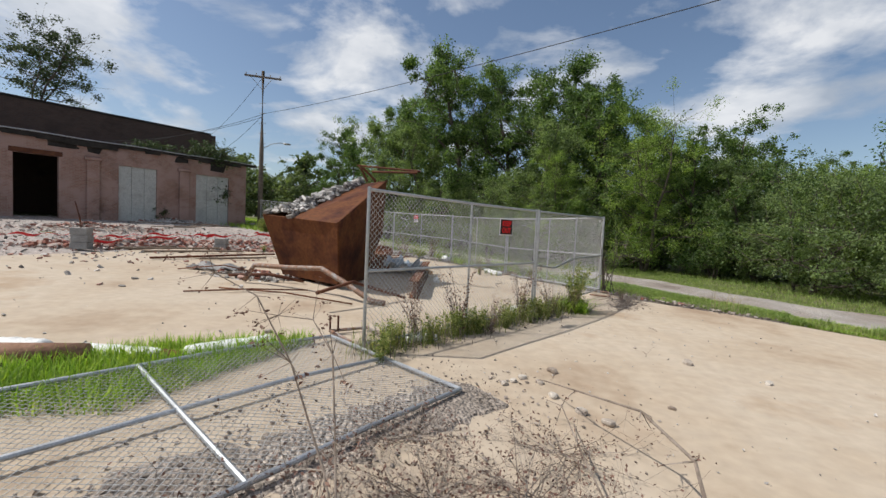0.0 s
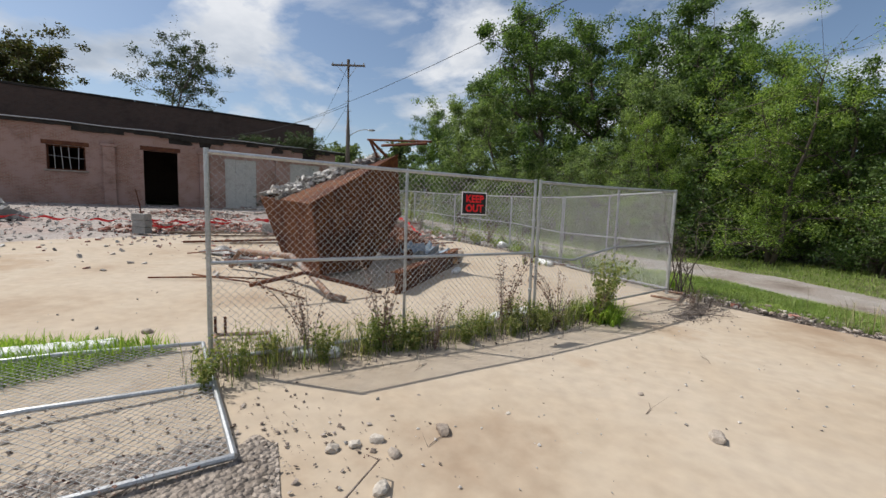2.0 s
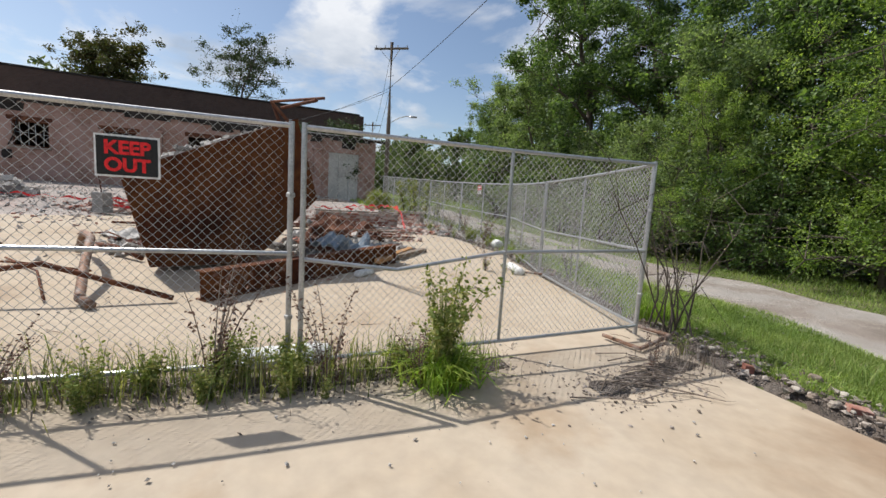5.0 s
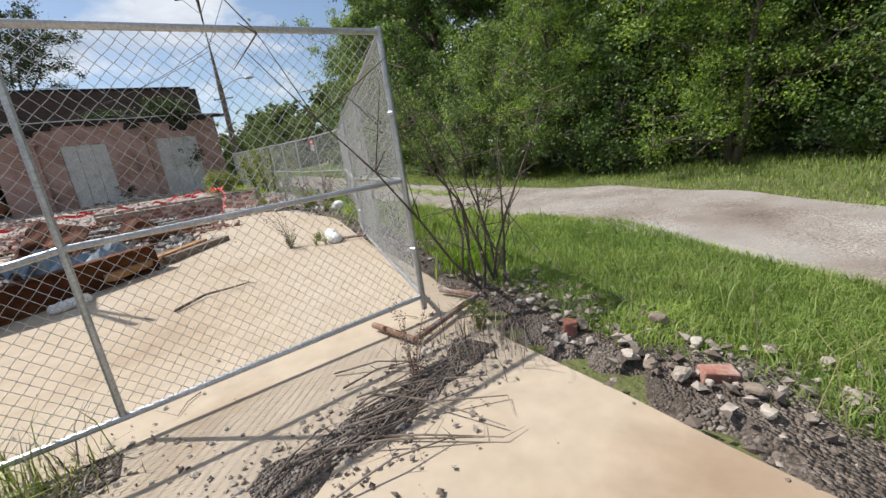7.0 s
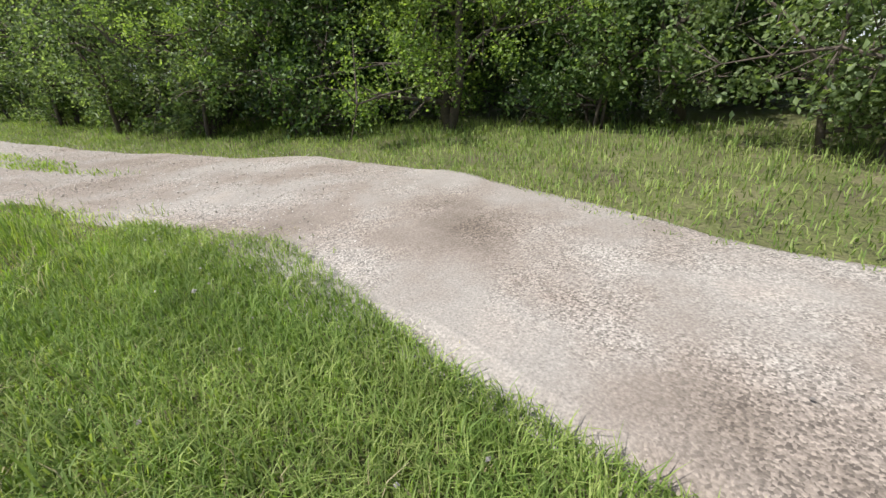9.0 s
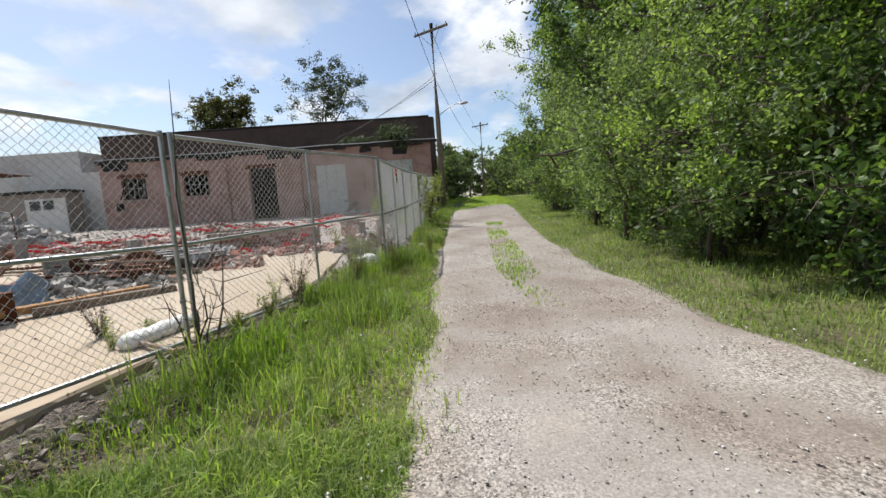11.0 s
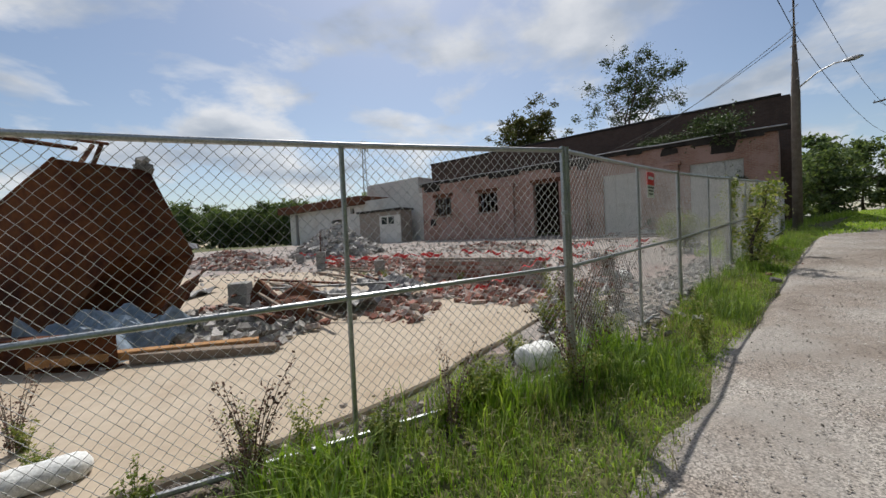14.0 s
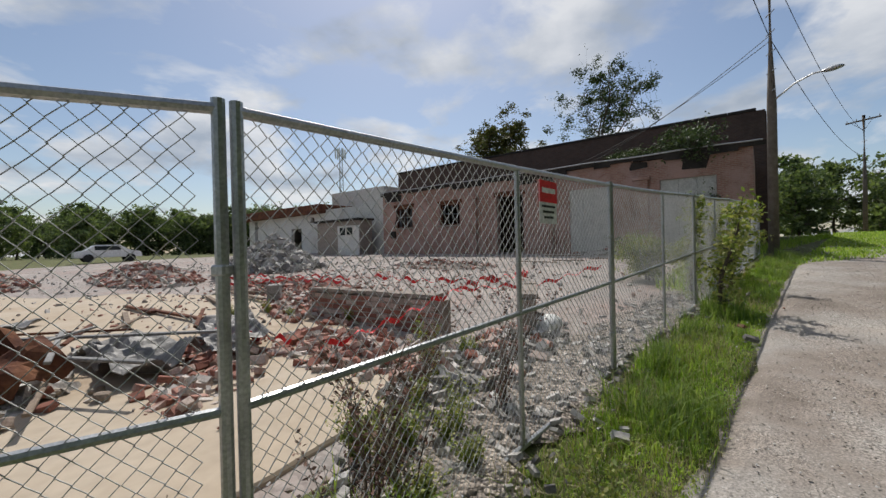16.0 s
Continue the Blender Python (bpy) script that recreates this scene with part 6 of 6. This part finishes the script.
for k in range(14):
    f = rw.random()
    wp.append((S1[0] + (S3[0] - S1[0]) * f + rw.gauss(0.1, 0.12), S1[1] + (S3[1] - S1[1]) * f + rw.gauss(0.05, 0.12), rw.uniform(0.5, 0.9)))
for k in range(22):
    wp.append((-2.0 + rw.gauss(0, 0.9), 16.1 + rw.gauss(0, 0.4), rw.uniform(0.6, 1.1)))
for k in range(8):
    wp.append((-6.2 + rw.gauss(0, 0.6), 13.4 + rw.gauss(0, 0.8), rw.uniform(0.5, 0.9)))
for k in range(6):
    wp.append((0.9 + rw.gauss(0, 0.5), 11.8 + rw.gauss(0, 0.6) + 1.2, rw.uniform(0.4, 0.7)))
plant_row(weeds, wp, rngp)

big = weed(210, 1.0, 30, WEED, "large green goldenrod clump spreading over the slab", 0.045)
big.matrix_world = pose(3.32, 8.2, G(3.32, 8.2), 0, 0, 10)
rr = np.random.default_rng(9)
pts = np.array([(3.32 + rr.normal() * 0.12, 8.2 + rr.normal() * 0.12) for _ in range(600)])
blades("grass_clump", np.c_[pts, [G(x, y) for x, y in pts]], 0.15 + 0.27 * rr.random(600), 12, GRASSM, "arching tuft of green grass under the weed", 0.008, 1.3)
for cx, cy, n, hh, m_ in ((6.5, 10.0, 34, 0.6, STRAW), (6.8, 9.7, 40, 0.5, STRAW), (4.78, 10.3, 130, 0.22, DRY), (2.35, 13.75, 260, 0.25, GRASSM), (-0.1, 15.4, 400, 0.2, GRASSM), (-1.1, 16.3, 500, 0.28, GRASSM), (4.1, 11.9, 500, 0.25, GRASSM), (0.9, 14.6, 300, 0.2, GRASSM)):
    q = np.array([(cx + rr.normal() * 0.16, cy + rr.normal() * 0.16) for _ in range(n)])
    blades("grass_clump", np.c_[q, [G(x, y) - 0.03 for x, y in q]], 0.12 + hh * rr.random(n), int(n), m_, "straw-coloured dry tuft" if m_ is not GRASSM else "rank green grass tuft at the slab edge", 0.006 if m_ is GRASSM else 0.0028, 0.6)


P_ = along([(0.55, 4.05), (1.5, 5.65), (2.6, 7.35), (3.4, 8.75)], 300)
i_ = rr.integers(0, 300, 2200)
q = P_[i_] + rr.normal(size=(2200, 2)) * 0.13
blades("fence_weeds", np.c_[q, [G(x, y) for x, y in q]], 0.08 + 0.42 * rr.random(2200) ** 2, 77, WEED, "thin feathery weeds and grass along the fence", 0.0035, 0.6)
i_ = rr.integers(0, 300, 1100)
q = P_[i_] + rr.normal(size=(1100, 2)) * 0.15
blades("fence_straw", np.c_[q, [G(x, y) for x, y in q]], 0.08 + 0.4 * rr.random(1100) ** 2, 78, DRY, "dry straw along the fence", 0.003, 0.9)


def dead_brush(x, y, seed, stems, reach, label, leaf_n, up=0.5, name="dead_brush", thick=0.0042, leafm=None):
    """Dry stems that fork, with a few withered leaves."""
    rng = np.random.default_rng(seed)
    t = thing(name, pose(x, y, G(x, y)), label, "dead brush")
    bm = bmesh.new()
    P = []
    for s in range(stems):
        a = rng.random() * 6.28
        ln = reach * (0.45 + 0.6 * rng.random())
        d = np.array((math.cos(a), math.sin(a), up * (0.25 + rng.random())))
        d /= np.linalg.norm(d)
        p = np.array((rng.normal() * 0.07 * reach, rng.normal() * 0.07 * reach, 0.0))
        pts = [p]
        for k in range(5):
            d = d + rng.normal(size=3) * 0.14 + np.array((0, 0, -0.05))
            p = p + d * ln / 5
            p[2] = max(p[2], 0.02)
            pts.append(p)
        poly_tube(bm, pts, [thick * (1 - 0.17 * k) for k in range(6)], 4)
        for k in range(2, 6):
            for w in range(3):
                e = pts[k] + rng.normal(size=3) * ln * 0.13 + np.array((0, 0, 0.02))
                e[2] = max(e[2], 0.01)
                tube(bm, pts[k], e, thick * 0.35, thick * 0.15, 3, False)
                P.append(e)
    tagged(part("stem", bm, DRY if thick < 0.012 else BARK, t), kind="stuff")
    if leaf_n:
        P = np.array(P)[rng.integers(0, len(P), leaf_n)] + rng.normal(size=(leaf_n, 3)) * 0.03
        P[:, 2] = np.maximum(P[:, 2], 0.01)
        V, F = leaf_quads(P, rng, 0.024, 0.5)
        link("foliage", quick_mesh("foliage", V, F, leafm or DRYLEAF), None, t)
    return t


for k, (x, y, n, rch, lf) in enumerate([(1.9, 1.9, 46, 0.75, 800), (2.45, 2.1, 40, 0.7, 700), (1.35, 1.5, 40, 0.8, 600), (2.2, 1.45, 40, 0.7, 600), (1.6, 2.6, 26, 0.6, 420), (2.7, 2.7, 20, 0.6, 300), (0.9, 1.1, 30, 0.7, 400), (2.9, 1.7, 22, 0.6, 260)]):
    dead_brush(x, y, 300 + k, n, rch, "tangle of dry brown stems and dead leaves", lf, 0.45)


def branch(pts, r, label, twigs=8, seed=0, leafy=0):
    x, y = pts[0][:2]
    rng = np.random.default_rng(seed)
    t = thing("dry_branch", pose(x, y, G(x, y)), label, "branch", "dry branches")
    P = [np.array((a - x, b - y, c + G(a, b) - G(x, y))) for a, b, c in pts]
    bm = bmesh.new()
    poly_tube(bm, P, [r * (1 - 0.75 * i / len(P)) for i in range(len(P))], 6)
    E = []
    for k in range(twigs):
        i = rng.integers(1, len(P))
        e = P[i] + rng.normal(size=3) * 0.09
        e[2] = max(e[2], 0.01)
        tube(bm, P[i], e, r * 0.4, r * 0.15, 4, False)
        E.append(e)
    part("wood", bm, DRY, t)
    if leafy:
        E = np.array(E)[rng.integers(0, len(E), leafy)] + rng.normal(size=(leafy, 3)) * 0.015
        V, F = leaf_quads(E, rng, 0.022, 0.4)
        link("foliage", quick_mesh("foliage", V, F, DRYLEAF), None, t)


branch([(3.25, 1.35, 0.03), (3.28, 1.75, 0.22), (3.3, 2.1, 0.42), (3.15, 2.6, 0.45), (2.8, 3.2, 0.3), (2.6, 3.8, 0.12)], 0.014, "long arching dry branch on the slab", 16, 1, 60)
branch([(3.0, 1.3, 0.02), (2.85, 1.9, 0.16), (2.75, 2.5, 0.2), (2.7, 3.2, 0.15)], 0.010, "long arching dry branch on the slab", 12, 2, 60)
branch([(1.9, 0.9, 0.1), (1.6, 1.15, 0.6), (1.35, 1.3, 0.95), (1.1, 1.4, 1.2), (0.85, 1.42, 1.28)], 0.006, "withered branch with hanging dead leaves", 26, 3, 150)
branch([(1.75, 1.0, 0.1), (1.55, 1.35, 0.6), (1.4, 1.6, 0.9), (1.2, 1.75, 1.02), (0.95, 1.8, 1.0)], 0.006, "withered branch with hanging dead leaves", 26, 4, 150)
branch([(1.64, 10.28, 0.02), (1.55, 10.65, 0.03), (1.68, 10.9, 0.03), (1.7, 11.08, 0.02)], 0.016, "crooked stick lying on the concrete", 2, 5)
for k in range(14):
    x, y = rw.uniform(-1, 5.6), rw.uniform(4, 11)
    a = rw.random() * 6.28
    if -1.5 < x < 0.6 and y < 4.6:
        continue
    branch([(x, y, 0.012), (x + 0.1 * math.cos(a), y + 0.1 * math.sin(a), 0.016), (x + 0.22 * math.cos(a + 0.2), y + 0.22 * math.sin(a + 0.2), 0.012)], 0.004, "small dry twig on the concrete", 1, 40 + k)
for k in range(26):
    x, y = 4.6 + rw.gauss(0, 0.16), 9.7 + rw.gauss(0, 0.38)
    a = 0.9 + rw.gauss(0, 0.5)
    L = rw.uniform(0.3, 0.8)
    branch([(x - math.cos(a) * L / 2, y - math.sin(a) * L / 2, 0.02), (x, y, 0.03 + 0.04 * rw.random()), (x + math.cos(a) * L / 2, y + math.sin(a) * L / 2, 0.02)], 0.006, "dry dark stick heaped at the fence corner", 2, 90 + k)

dead_brush(4.42, 11.35, 330, 6, 1.6, "leafless dark sapling clump at the fence corner", 90, 5.0, "sapling", 0.014, WEED)
dead_brush(4.5, 11.45, 331, 6, 2.6, "leafless dark sapling clump at the fence corner", 320, 9.0, "sapling", 0.0135, WEED)
dead_brush(2.25, 13.4, 332, 5, 1.0, "leafless dark sapling at the slab edge", 20, 3.5, "sapling", 0.0125, WEED)
sap = thing("sapling", pose(2.3, 13.38, G(2.3, 13.38)), "single thin dead stem standing by the fence", "sapling")
bms = bmesh.new()
poly_tube(bms, [(0, 0, 0), (-0.03, 0.02, 0.6), (0.0, 0.0, 1.3), (-0.05, 0.03, 1.7), (-0.03, 0.05, 2.15)], [0.012, 0.010, 0.007, 0.005, 0.002], 6)
part("stem", bms, BARK, sap)

# vines and shrubs by the far fence
vine = tree("fence_vine", 71, 1.9, 0.22, 1500, 0.08, WEED, "leafy vine climbing a fence post", low=0.05, trunks=3, category="vine")
vine.matrix_world = pose(-6.9, 19.6, G(-6.9, 19.6))
copy_thing(vine, pose(-8.5, 20.5, G(-8.5, 20.5), 0, 0, 70))
copy_thing(vine, pose(-10.0, 21.4, G(-10, 21.4), 0, 0, 150))
yel = tree("yard_shrub", 72, 1.5, 1.2, 7000, 0.09, WEED, "yellow-green shrub inside the far fence", low=0.02, trunks=5, category="shrub")
yel.matrix_world = pose(-10.4, 19.9, G(-10.4, 19.9)) @ Matrix.Diagonal((0.62, 0.62, 0.62, 1))
copy_thing(yel, pose(-13.2, 21.6, G(-13.2, 21.6), 0, 0, 70) @ Matrix.Diagonal((0.7, 0.7, 0.7, 1)))
copy_thing(yel, pose(-15.2, 24.2, G(-15.2, 24.2), 0, 0, 20) @ Matrix.Diagonal((0.6, 0.6, 0.6, 1)))


# ---- far things ----
def house(x, y, rz, L, W, H, label, wallm):
    h = thing("house", pose(x, y, G(x, y), 0, 0, rz), label, "house")
    bm = bmesh.new()
    block(bm, (L, W, H), (0, 0, H / 2))
    part("wall", bm, wallm, h)
    bm = bmesh.new()
    v = [bm.verts.new(p) for p in [(-L / 2 - .4, -W / 2 - .4, H), (L / 2 + .4, -W / 2 - .4, H), (L / 2 + .4, W / 2 + .4, H), (-L / 2 - .4, W / 2 + .4, H), (-L / 2 - .4, 0, H + W * 0.33), (L / 2 + .4, 0, H + W * 0.33)]]
    for f in ((0, 1, 5, 4), (2, 3, 4, 5), (1, 2, 5), (3, 0, 4), (3, 2, 1, 0)):
        bm.faces.new([v[i] for i in f])
    part("roof", bm, ROOFING, h)
    for sx in (-0.25, 0.25):
        bm = bmesh.new()
        block(bm, (1.1, 0.08, 1.3), (sx * L, -W / 2 - 0.03, H * 0.55))
        w = part("window", bm, SIGNWHITE, h)
        bm = bmesh.new()
        block(bm, (0.9, 0.04, 1.1), (sx * L, -W / 2 - 0.075, H * 0.55))
        part("pane", bm, GLASSD, w)


house(-27, 66, 25, 11, 7, 3.4, "grey-sided house with a dark gabled roof", SIDING)
house(-19, 60, 20, 6, 4, 2.4, "small pale garage with a low roof", SIGNWHITE)


def car(x, y, rz):
    c = thing("car", pose(x, y, G(x, y), 0, 0, rz), "white parked saloon car", "car")
    bm = bmesh.new()
    prof = [(-2.2, .35), (-2.2, .85), (-1.5, .95), (-0.9, 1.4), (0.7, 1.42), (1.35, .98), (2.15, .85), (2.25, .4)]
    a = [bm.verts.new((px, -0.86, pz)) for px, pz in prof]
    b = [bm.verts.new((px, 0.86, pz)) for px, pz in prof]
    bm.faces.new(a)
    bm.faces.new(list(reversed(b)))
    for i in range(len(prof)):
        k = (i + 1) % len(prof)
        bm.faces.new((a[k], a[i], b[i], b[k]))
    bmesh.ops.recalc_face_normals(bm, faces=bm.faces)
    bmesh.ops.bevel(bm, geom=list(bm.edges), offset=0.06, segments=2, affect="EDGES")
    part("body", bm, CARP, c)
    for sy in (-0.87, 0.87):
        bm = bmesh.new()
        block(bm, (1.7, 0.02, 0.33), (-0.1, sy, 1.14))
        part("window", bm, GLASSD, c)
        for wx in (-1.35, 1.4):
            bm = bmesh.new()
            tube(bm, (wx, sy - 0.1, 0.33), (wx, sy + 0.03 * (1 if sy > 0 else -1), 0.33), 0.33, seg=16)
            part("wheel", bm, RUBBER, c)


car(-27.3, -17.8, 150)
